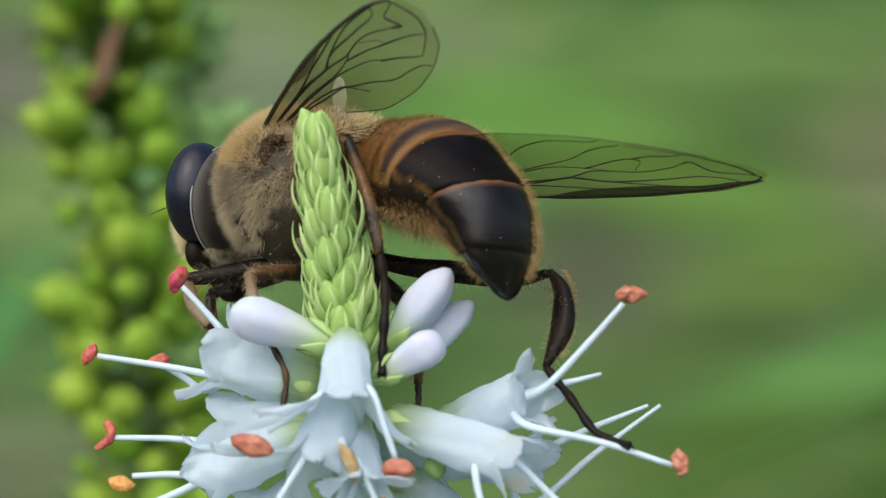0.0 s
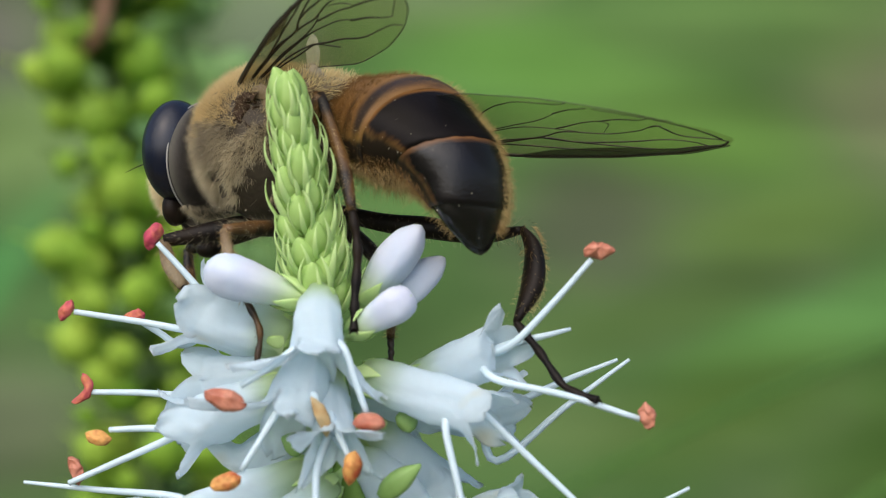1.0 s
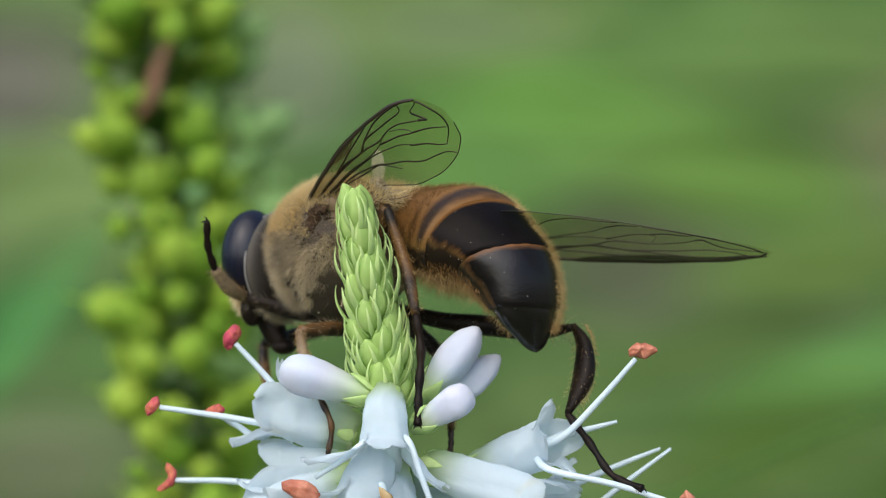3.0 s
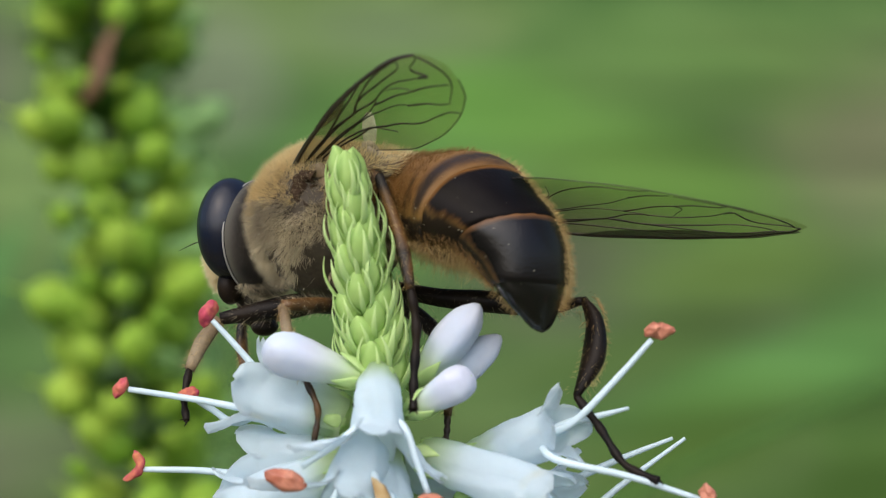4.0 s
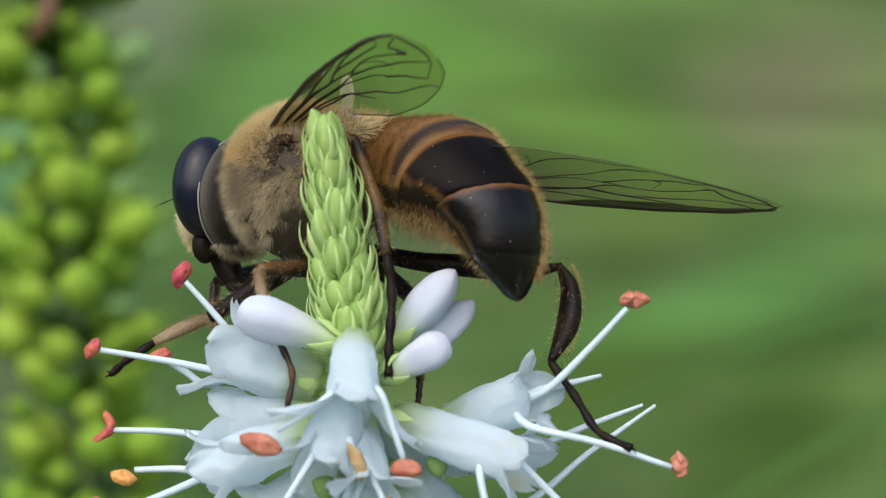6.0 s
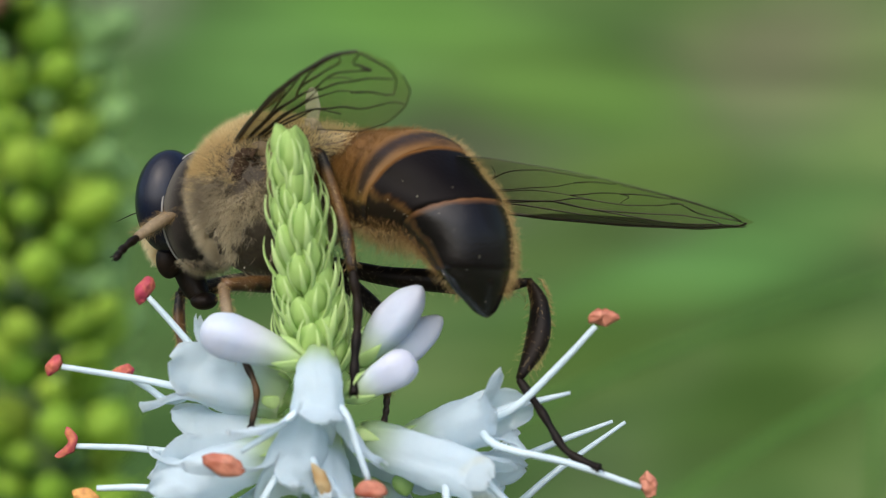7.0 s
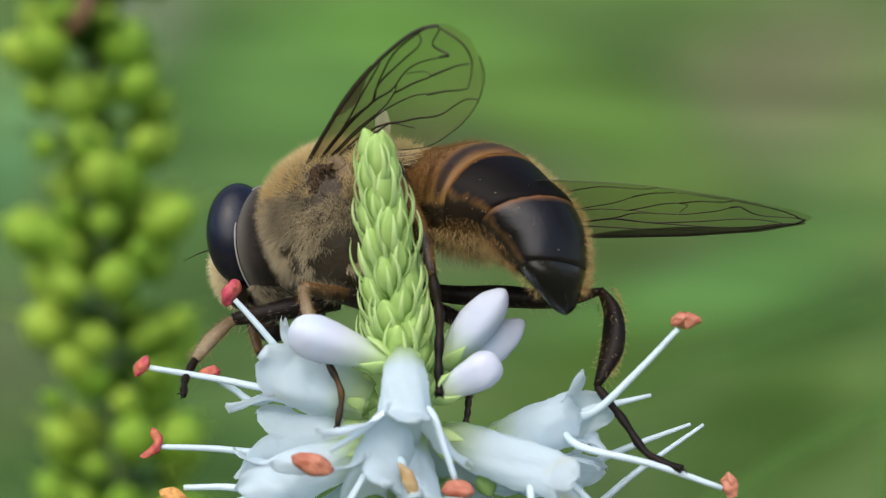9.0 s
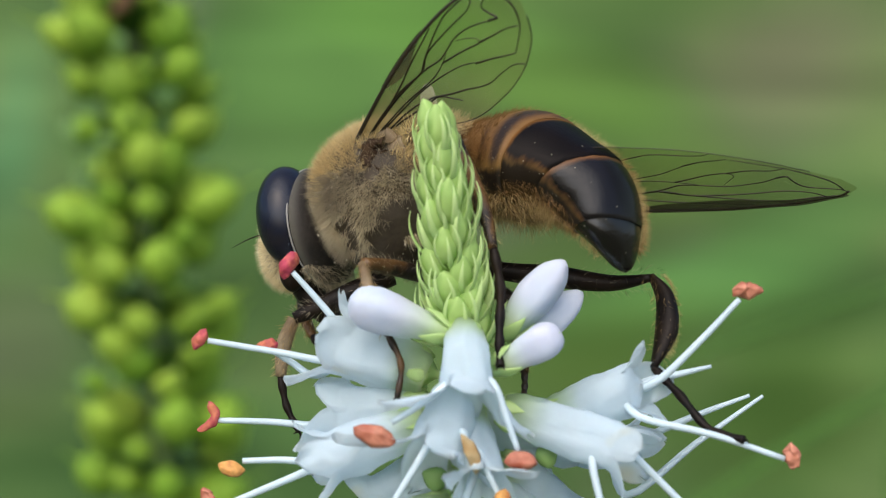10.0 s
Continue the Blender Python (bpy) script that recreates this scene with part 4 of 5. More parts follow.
    # swelling green capsules low on the stem
    for a, b, r in (((-1.05, -0.60, -8.65), (0.15, -1.10, -7.66), 0.4), ((-1.78, -0.80, -9.35), (-0.69, -1.20, -8.96), 0.45), ((-2.21, -0.80, -10.88), (-1.77, -1.20, -10.15), 0.42),
                    ((-3.68, -0.60, -11.13), (-2.55, -1.00, -11.09), 0.5), ((-0.67, 0.40, -10.86), (0.02, 0.00, -10.32), 0.5), ((-3.34, 0.20, -7.33), (-4.02, 0.00, -6.98), 0.42), ((-0.49, 0.60, -6.72), (0.00, 0.40, -6.30), 0.4)):
        a, b = V(a), V(b)
        bm = bmesh.new()
        loft(bm, [a, a.lerp(b, 0.25), a.lerp(b, 0.6), b], [(0.15, 0.15), (r * 0.9, r * 0.85), (r * 0.85, r * 0.8), (0.05, 0.05)], None, 16, 4, 0.06, 3)
        axis = (b - a).normalized()
        for v in bm.verts:      # four ribs
            o = v.co - a - axis * (v.co - a).dot(axis)
            u = axis.orthogonal().normalized()
            v.co += o * (0.1 * math.cos(4 * math.atan2(o.dot(u), o.dot(axis.cross(u)))))
        part("seed_capsule", bm, CAPSULE, root, "swelling green seed capsule")
    return root


# ---- the hoverfly: forward away from the viewer and to one side, tail curled down ----
FWD = Vector((-0.72, 0.69, -0.02)).normalized()
LEFT = Vector((0, 0, 1)).cross(FWD).normalized()
UPV = FWD.cross(LEFT).normalized()
BODY = Matrix((FWD, LEFT, UPV)).transposed()
CHEST = V((-4.85, 4.30, 1.84))
HEAD = V((-6.66, 5.45, 1.38))
TURN = Matrix.Rotation(radians(10), 3, UPV) @ BODY


def limb(bm, pts, radii, flat=1.0):
    return tube(bm, pts, radii, 10, 5, flat)


def hairs_along(bm, pts, r, count, length, rnd):
    rows = spline(pts, 12)
    for _ in range(count):
        i = rnd.randrange(len(rows) - 1)
        p, t = V(rows[i]), (V(rows[i + 1]) - V(rows[i])).normalized()
        d = t.cross(Vector((rnd.gauss(0, 1), rnd.gauss(0, 1), rnd.gauss(0, 1)))).normalized()
        bristles(bm, [(p + d * r * 0.8, d)], length, 0.0045, t * 0.8, rnd, 0.25)


LEGS = []


def leg(root, name, femur, fr, tibia, tr, tarsus, ar, mats, label="", hair=160):
    """Femur on its hip; tibia and tarsus, which turn together on the knee."""
    rnd = random.Random(len(name) * 7 + int(abs(femur[0][0]) * 10))
    bm = bmesh.new()
    limb(bm, femur, fr)
    hairs_along(bm, femur, max(fr), hair, 0.28, rnd)
    lg = part(name, bm, mats[0], root, label, at=femur[0])
    bm = bmesh.new()
    limb(bm, tibia, tr, 0.75)
    hairs_along(bm, tibia, max(tr), hair, 0.2, rnd)
    ti = part("tibia", bm, mats[1], lg, at=tibia[0])
    bm = bmesh.new()
    joints = spline(tarsus, 6)
    k = len(joints)
    limb(bm, [tuple(q) for q in joints[::2]], [ar * (1.1 if i % 2 else 0.8) * (1 - 0.25 * i / k) for i in range(len(joints[::2]))])
    e = V(joints[-1])
    for s in (-0.08, 0.08):
        limb(bm, [e, e + Vector((s, -0.08, -0.02)), e + Vector((s * 1.6, -0.12, -0.12))], [0.04, 0.03, 0.008])
    hairs_along(bm, tarsus, ar, hair // 2, 0.13, rnd)
    ta = part("tarsus", bm, mats[2], lg, at=tibia[0])
    bm = bmesh.new()
    hairs_along(bm, femur, max(fr), hair * 2, 0.32, rnd)
    part("femur_fringe", bm, FUR_GREY, lg, "pale fringe of hairs", at=femur[0])
    bm = bmesh.new()
    hairs_along(bm, tibia, max(tr), hair * 2, 0.22, rnd)
    part("tibia_fringe", bm, FUR_GOLD, ti, "short golden hairs", at=tibia[0])
    LEGS.append((lg, ti, ta, V(femur[0]), V(tibia[0]), V(tarsus[-1])))
    return LEGS[-1]


def wing_veins():
    """Veins of a wing: x from base (0) to apex (1), y from the leading edge backwards, in wing lengths."""
    front = [
        [(-0.02, 0.052), (0.222, 0.017), (0.44, -0.004), (0.611, -0.004), (0.765, 0.011), (0.886, 0.042), (0.942, 0.073)],
        [(0.05, 0.06), (0.233, 0.06), (0.366, 0.048), (0.476, 0.03), (0.594, 0.015), (0.653, 0.007)],
        [(0.05, 0.07), (0.191, 0.058), (0.358, 0.056), (0.486, 0.074), (0.558, 0.05), (0.718, 0.022), (0.838, 0.037), (0.893, 0.047)],
        [(0.486, 0.074), (0.567, 0.051), (0.701, 0.059), (0.798, 0.07), (0.843, 0.062), (0.855, 0.04)],
        [(0.1, 0.062), (0.328, 0.062), (0.485, 0.076), (0.576, 0.099), (0.682, 0.093), (0.771, 0.114), (0.844, 0.147)],
        [(0.844, 0.147), (0.886, 0.164), (0.874, 0.142), (0.862, 0.11), (0.875, 0.095), (0.926, 0.087), (0.939, 0.072)],
    ]
    back = [
        [(0.939, 0.083), (0.973, 0.144), (0.979, 0.183), (0.963, 0.223), (0.935, 0.247), (0.872, 0.278)],
        [(0.568, 0.112), (0.628, 0.13), (0.714, 0.158), (0.747, 0.166), (0.746, 0.147), (0.676, 0.101)],
        [(0.747, 0.166), (0.821, 0.189), (0.889, 0.206), (0.944, 0.231)],
        [(0.08, 0.075), (0.336, 0.094), (0.483, 0.118), (0.568, 0.112), (0.611, 0.1)],
        [(0.676, 0.2), (0.784, 0.247), (0.87, 0.283)],
        [(0.1, 0.08), (0.351, 0.104), (0.461, 0.122), (0.586, 0.156), (0.678, 0.198)],
        [(0.1, 0.09), (0.358, 0.127), (0.511, 0.202), (0.629, 0.256), (0.692, 0.279), (0.763, 0.287), (0.826, 0.299), (0.877, 0.327)],
        [(0.25, 0.115), (0.402, 0.157), (0.461, 0.177), (0.532, 0.244)],
    ]
    return front + back


def wing_edges():
    lead = [(0, 0.045), (0.1, 0.028), (0.222, 0.012), (0.44, -0.01), (0.611, -0.009), (0.767, 0.006), (0.891, 0.04), (0.95, 0.072), (0.997, 0.111), (1.02, 0.173)]
    trail = [(1.007, 0.233), (0.972, 0.286), (0.924, 0.313), (0.865, 0.334), (0.78, 0.343), (0.699, 0.338), (0.602, 0.325), (0.49, 0.29), (0.395, 0.24),
             (0.28, 0.2), (0.15, 0.15), (0.07, 0.12), (0.0, 0.09)]
    return lead, trail


def wing(root, name, base, span, chord, label, bulge=0.5, stalk=0.0, wash=0.0, fine=1.0, streak=0.62):
    """Membrane with veins, dark stigma and margin; span and chord: vectors for one wing length along and across."""
    b, a, c = V(base), V(span), V(chord)
    nrm = a.cross(c).normalized()
    (lead, trail), veins = wing_edges(), wing_veins()

    def at(x, y, lift=0.0):
        tw = radians(wash) * max(0.0, x) ** 2       # the tip turns flatter than the root
        return b + a * x + c * (y * math.cos(tw)) + nrm * (c.length * y * math.sin(tw) + bulge * math.sin(math.pi * min(1, max(0, y / 0.38))) * math.sin(math.pi * min(1, max(0.0, x))) + lift
                                          + 0.03 * bulge * math.sin(x * 31 + y * 40))

    if stalk:   # the narrow root that reaches the thorax
        lead, trail = [(-stalk, 0.06)] + lead, trail + [(-stalk, 0.09)]
    le, tr = spline(lead, 6), spline(trail, 6)
    xs = np.linspace(-stalk, 1.0195, 58)

    def edge(poly, x):
        for p, q in zip(poly, poly[1:]):
            if min(p[0], q[0]) <= x <= max(p[0], q[0]) and p[0] != q[0]:
                return p[1] + (q[1] - p[1]) * (x - p[0]) / (q[0] - p[0])
        return poly[-1][1]

    bm = bmesh.new()
    uv = bm.loops.layers.uv.verify()
    tr2 = [le[-1]] + tr
    rows = []
    for x in xs:
        y0, y1 = edge(le, x), edge(tr2, x)
        rows.append([bm.verts.new(at(x, y0 + (y1 - y0) * k / 14)) for k in range(15)])
    for i in range(len(rows) - 1):
        for k in range(14):
            f = bm.faces.new((rows[i][k], rows[i + 1][k], rows[i + 1][k + 1], rows[i][k + 1]))
            for lp, x in zip(f.loops, (xs[i], xs[i + 1], xs[i + 1], xs[i])):
                lp[uv].uv = (0.5, max(0.0, x))
    w = part(name, bm, WING, root, label, at=base)
    bm = bmesh.new()
    L = a.length * fine
    for i, v in enumerate(veins):
        pts = [at(*q[:2]) for q in spline(v, 4)]
        r = 0.0068 * L if i == 0 else (0.0036 if i < 3 else 0.003 if i < 6 else 0.0025) * L
        k = len(pts)
        tube(bm, pts, [r * (1.25 - 0.6 * j / (k - 1)) for j in range(k)], 6, 1, 0.7)
    edge_pts = [at(*q[:2]) for q in tr]
    tube(bm, edge_pts, [0.0016 * L] * len(edge_pts), 5, 1)
    part("vein", bm, VEIN, w, "dark brown wing veins")
    bm = bmesh.new()
    prev = None
    for x in np.linspace(0.34, streak, 25):      # a long dark streak behind the leading edge, widest at the spot
        d = (x - 0.34) / (streak - 0.34)
        row = [bm.verts.new(at(x, edge(le, x) + y, 0.02)) for y in (-0.004, 0.006, 0.008 + 0.034 * math.sin(math.pi * d ** 0.7) ** 1.5)]
        if prev:
            for k in range(2):
                bm.faces.new((prev[k], prev[k + 1], row[k + 1], row[k]))
        prev = row
    part("stigma", bm, STIGMA, w, "dark brown wing spot")
    return w


def hoverfly():
    root = thing("hoverfly", CHEST, "brown furry hoverfly with black eyes and glossy black-and-orange abdomen", "insect", turn=BODY)
    rnd = random.Random(11)
    # thorax and fur
    bm = bmesh.new()
    r = (2.68, 2.4, 2.45)
    mid = CHEST - FWD * 0.38
    ball(bm, mid, r, BODY, 40, 26)

    def slim(p):
        """Low in front the chest narrows towards the neck."""
        q = BODY.transposed() @ (p - mid)
        q.x *= 1 - 0.34 * max(0.0, q.x / r[0]) * min(1.0, max(0.0, (1.1 - q.z) / 1.8))
        return mid + BODY @ q

    for v in bm.verts:
        v.co = slim(v.co) + (v.co - mid).normalized() * 0.12 * noise.noise(v.co * 1.1)
    part("thorax", bm, THORAX, root, "dark furry thorax")
    for name, mat, cnt, ln, keep, lean in (
            ("back_fur", FUR_TAN, 30000, 0.38, lambda d: d.z > 0.2 - 0.5 * max(0.0, d.x) + 0.3 * noise.noise(d * 3), FWD * -0.35),
            ("flank_fur", FUR_GREY, 24000, 0.46, lambda d: -0.72 < d.z < 0.3 and d.y > -0.3 and noise.noise(d * 2.6) + 0.5 * noise.noise(d * 7) + 0.5 * rnd.random() > 0.06, FWD * -0.25 + UPV * -0.35)):
        bm = bmesh.new()
        bare = ((V((-5.21, 1.90, 2.85)), 0.6), (V((-4.5, 1.70, 0.8)), 0.78), (V((-5.33, 2.20, 0.22)), 0.5))
        hold = [(slim(q[0]), q[1]) for q in roots_on(mid, BODY, r, rnd, cnt, keep) if all((q[0] - c).length > (0.9 + 0.7 * noise.noise(q[0] * 2.5) + 0.5 * rnd.random() ** 3) * w for c, w in bare)]
        bristles(bm, hold, ln, 0.0062, lean, rnd, 0.34)
        part(name, bm, mat, root)
    bm = bmesh.new()
    sc = CHEST - FWD * 2.5 + UPV * 1.55
    ball(bm, sc, (0.9, 1.5, 0.55), BODY, 24, 14)
    scut = part("scutellum", bm, TAN, root, "tan furry scutellum")
    bm = bmesh.new()
    bristles(bm, roots_on(sc, BODY, (0.9, 1.5, 0.55), rnd, 1800, lambda d: d.z > -0.3), 0.45, 0.012, FWD * -0.5, rnd, 0.3)
    part("scutellum_fur", bm, FUR_TAN, scut)
    # head, turned further to the side than the body: half-round eyes before a dusted flat back, pale furry face
    hf, hl, hu = TURN.col[0].copy(), TURN.col[1].copy(), TURN.col[2].copy()
    bm = bmesh.new()
    ball(bm, HEAD - hf * 0.1, (0.55, 2.0, 1.9), TURN, 32, 20)
    head = part("head", bm, OCCIPUT, root, "grey dusted back of the head")
    bm = bmesh.new()
    uv = bm.loops.layers.uv.verify()
    rows = []
    for j in range(11):         # dusted band from the eyes' hind edge back into the neck, its shade painted black
        u = -0.2 + 1.3 * j / 10
        rows.append([bm.verts.new(HEAD - hf * (0.72 * math.sin(u)) + hl * (2.08 * math.cos(u) * math.cos(g)) + hu * (1.93 * math.cos(u) * math.sin(g)))
                     for g in (2 * math.pi * k / 48 for k in range(48))])
    for j in range(10):
        for k in range(48):
            f = bm.faces.new((rows[j][k], rows[j][(k + 1) % 48], rows[j + 1][(k + 1) % 48], rows[j + 1][k]))
            for lp, v in zip(f.loops, (j, j, j + 1, j + 1)):
                lp[uv].uv = (k / 48, v / 10)
    part("head_back", bm, RIM, head, "grey dusted band behind the eyes, shade painted black at the neck")
    bm = bmesh.new()
    ring = [HEAD + hf * 0.19 + hl * (2.06 * math.cos(g)) + hu * (1.91 * math.sin(g)) for g in (math.pi + 2 * math.pi * k / 48 for k in range(49))]
    tube(bm, ring, [0.035] * 49, 8, 1, 0.8, hf)
    part("eye_rim", bm, RIM_PALE, head, "thin pale rim of the eyes")
    for s in (1, -1):
        bm = bmesh.new()
        ball(bm, HEAD + hf * 0.72 + hl * (s * 0.92) + hu * 0.32, (0.98, 1.32, 1.66), TURN, 36, 28)
        part("eye", bm, EYE, head, "large shiny black compound eye")
    face_at, face_r = HEAD + hf * 1.36 - hu * 0.6, (0.84, 0.92, 1.16)
    bm = bmesh.new()
    ball(bm, face_at, face_r, TURN, 24, 16)
    part("face", bm, SCALE_PALE, head, "pale dusted face")
    bm = bmesh.new()
    bristles(bm, roots_on(face_at, TURN, face_r, rnd, 6500, lambda d: d.x > -0.5), 0.32, 0.008, hf * 0.2 - hu * 0.3, rnd, 0.3)
    part("face_fur", bm, FUR_PALE, head, "pale yellow face fur")
    bm = bmesh.new()
    bristles(bm, roots_on(HEAD, TURN, (0.64, 2.1, 1.95), rnd, 1500, lambda d: d.z < -0.72 and d.x < 0.3), 0.26, 0.0045, -hu * 0.2, rnd, 0.35)
    part("neck_fur", bm, FUR_GREY, head)
    bm = bmesh.new()
    ball(bm, HEAD + hf * 0.85 + hl * 0.95 - hu * 1.5, (0.36, 0.5, 0.6), TURN)
    part("cheek", bm, CHITIN, head, "bare black cheek")
    bm = bmesh.new()
    limb(bm, [HEAD + hf * 0.9 - hu * 1.8, HEAD + hf * 0.65 - hu * 2.35, HEAD + hf * 0.35 - hu * 2.8], [0.5, 0.45, 0.32])
    ball(bm, HEAD + hf * 0.25 - hu * 2.85, (0.45, 0.45, 0.3), TURN)
    part("proboscis", bm, CHITIN, head, "black mouthparts")
    for s in (0.3, -0.3):
        bm = bmesh.new()
        q = HEAD + hf * 1.95 + hl * s + hu * 0.1
        limb(bm, [q - hf * 0.2, q, q + hf * 0.3 - hu * 0.15], [0.1, 0.15, 0.08])
        limb(bm, [q, q + hf * 0.5 + hl * s * 1.2 - hu * 0.15, q + hf * 0.95 + hl * s * 2.4 - hu * 0.4], [0.025, 0.02, 0.008])
        part("antenna", bm, CHITIN, head)
    # abdomen in overlapping plates
    spine = [(-2.38, 3.63, 2.50), (-1.22, 2.85, 2.34), (-0.13, 2.05, 2.13), (0.71, 1.33, 1.66), (1.31, 0.89, 0.81), (1.70, 0.59, -0.35), (1.90, 0.48, -1.60)]
    sizes = [(1.7, 1.37), (2.03, 1.56), (2.38, 1.74), (1.96, 1.3), (1.6, 1.25), (1.33, 0.76), (0.26, 0.19)]
    full = spline([(*p, *s) for p, s in zip(spine, sizes)], 10)
    plates = (("tergite", T2, 0, 24), ("tergite", T3, 22.6, 36), ("tergite", T4, 35.2, 50), ("tail_tip", T5, 48.6, 60))

    def skin(i, ang, g):
        """A point of the abdomen's skin; the rings lean, the back being longer than the belly of the curl."""
        i = min(59.999, max(0.0, i - math.sin(math.pi * min(1.0, i / 60) ** 1.3) * (2.1 * math.sin(ang) + 2.65 * (1 + math.cos(ang)))))
        k = int(i)
        q = [u + (w - u) * (i - k) for u, w in zip(full[k], full[min(60, k + 1)])]
        t = (V(full[min(60, k + 2)][:3]) - V(full[max(0, k - 1)][:3])).normalized()
        s = (LEFT - t * LEFT.dot(t)).normalized()
        h = s.cross(t).normalized()
        return V(q[:3]) + (s * (math.sin(ang) * q[3]) - h * (math.cos(ang) * q[4])) * g

    for j, (nm, mat, i0, i1) in enumerate(plates):
        bm = bmesh.new()
        uvl = bm.loops.layers.uv.verify()
        n, m = 56, round(2 * (i1 - i0))
        rows = []
        for i in range(m + 1):
            q = i / m
            # each plate swells a little to its hind margin, which rolls in
            g = 1.0 + 0.03 * q - (0, 0.012, 0.022, 0.07)[j] - (0.03 * max(0.0, (q - 0.94) / 0.06) ** 2 if j < 3 else 0)
            if j == 3 and q > 0.84:     # the tail ends rounded
                g *= math.sqrt(max(0.004, 1 - ((q - 0.84) / 0.16) ** 2))
            rows.append([bm.verts.new(skin(i0 + (i1 - i0) * q, 2 * math.pi * k / n, g * (1 + (0.05 if j == 3 else 0.012) * noise.noise(Vector((3 * q + j * 5, 2.2 * math.cos(2 * math.pi * k / n), 2.2 * math.sin(2 * math.pi * k / n)))))))
                         for k in range(n)])
        for i in range(m):
            for k in range(n):
                f = bm.faces.new((rows[i][k], rows[i][(k + 1) % n], rows[i + 1][(k + 1) % n], rows[i + 1][k]))
                for lp, (u, v) in zip(f.loops, ((k, i), (k + 1, i), (k + 1, i + 1), (k, i + 1))):
                    lp[uvl].uv = (u / n, v / m)
        if j == 3:
            bm.faces.new(rows[-1])
        part(nm, bm, mat, root)
    def coat(bm, count, i0, i1, a0, a1, length, thick, back, spread=0.35, keep=None):
        """Hairs strewn over a stretch of the abdomen's skin, leaning to the tail by back."""
        for _ in range(count):
            i, ang = rnd.uniform(i0, i1), rnd.uniform(a0, a1)
            if keep and not keep(i, ang):
                continue
            p = skin(i, ang, 1.0)
            t = (skin(min(59.9, i + 1), ang, 1.0) - p).normalized()
            d = t.cross(skin(i, ang + 0.05, 1.0) - p).normalized()
            d = d if d.dot(p - V(full[int(i)][:3])) > 0 else -d
            bristles(bm, [(p, d)], length, thick, t * back, rnd, spread)

    bm = bmesh.new()
    coat(bm, 5200, 2, 56, -1.9, 0.95, 0.3, 0.0045, 0.3, 0.4)
    part("abdomen_fur", bm, FUR_GOLD, root, "short yellow fringe")
    bm = bmesh.new()
    coat(bm, 1300, 6, 44, -0.6, 1.0, 0.62, 0.004, 0.25, 0.3)
    part("belly_fur", bm, FUR_GOLD, root, "long pale fur under the belly")
    bm = bmesh.new()
    coat(bm, 5200, 3, 55, -2.75, -1.3, 0.32, 0.0042, 0.3, 0.45)
    part("flank_halo", bm, FUR_GOLD, root, "golden fringe of the flank")
    bm = bmesh.new()
    for _ in range(26):        # pollen grains caught on the flank and the hairs
        at = skin(rnd.uniform(20, 57), rnd.gauss(1.7, 0.6), 1.025)
        bmesh.ops.create_icosphere(bm, subdivisions=1, radius=rnd.uniform(0.008, 0.016), matrix=Matrix.Translation(at))
    for p, nm in roots_on(mid, BODY, (2.9, 2.5, 2.5), rnd, 26, lambda d: d.y > 0.2 and d.z < 0.0):
        bmesh.ops.create_icosphere(bm, subdivisions=1, radius=rnd.uniform(0.016, 0.035), matrix=Matrix.Translation(p + nm * 0.15))
    tagged(part("pollen", bm, POLLEN, root, "pale yellow pollen grains"), kind="stuff")
    bm = bmesh.new()
    coat(bm, 12000, 0.5, 22.5, 0.4, 2 * math.pi - 0.4, 0.32, 0.0045, 1.1, 0.25, lambda i, g: rnd.random() < (1.0 if i < 17 else 0.2) * (1.0 if g > 1.55 else 0.22))
    part("waist_down", bm, FUR_RUST, root, "rusty down over the waist")
    bm = bmesh.new()
    coat(bm, 1300, 20, 50, 0.3, 1.25, 0.24, 0.0045, 0.8, 0.3)
    part("flank_down", bm, FUR_RUST, root, "rusty down low on the flank")
    # legs
    leg(root, "hind_leg", [(-3.25, 2.60, 0.14), (-3.39, 2.00, 1.86), (-2.98, 1.40, 3.38)], [0.28, 0.34, 0.2],
        [(-2.98, 1.40, 3.38), (-2.48, 0.90, 2.00), (-2.17, 0.60, 0.98), (-1.93, 0.30, -0.20)], [0.15, 0.2, 0.23, 0.15],
        [(-1.93, 0.30, -0.20), (-1.75, 0.10, -1.37), (-1.81, -0.20, -2.69), (-1.83, -0.50, -3.74)], 0.16, (BROWN, BROWN, CHITIN), "brown hairy hind leg")
    leg(root, "hind_leg", [(-2.88, 4.20, -0.21), (-1.18, 3.70, -0.60), (0.40, 3.30, -0.77), (2.06, 2.80, -0.98), (3.22, 2.00, -0.79)], [0.24, 0.3, 0.36, 0.27, 0.13],
        [(3.22, 2.00, -0.72), (3.57, 1.60, -1.44), (3.51, 1.10, -2.49), (3.01, 0.60, -3.57)], [0.11, 0.33, 0.42, 0.13],
        [(3.01, 0.60, -3.57), (3.72, 0.00, -4.45), (4.42, -0.60, -5.40), (5.36, -1.20, -5.75)], 0.14, (CHITIN, CHITIN, CHITIN), "black hind leg with a broad shin")
    shin = LEGS[-1][1]
    bm = bmesh.new()
    rows = spline([(3.41, 2.00, -0.72), (3.64, 1.60, -1.40), (3.55, 1.10, -2.49), (3.17, 0.70, -3.32)], 12)
    for _ in range(420):        # pale fringe on the outer edge of the shin
        i = rnd.randrange(len(rows) - 1)
        d = Vector((1, rnd.gauss(0, 0.35), 0.15)).normalized()
        bristles(bm, [(V(rows[i]) + d * 0.22, d)], 0.24, 0.0045, Vector((0, 0, -0.7)), rnd, 0.25)
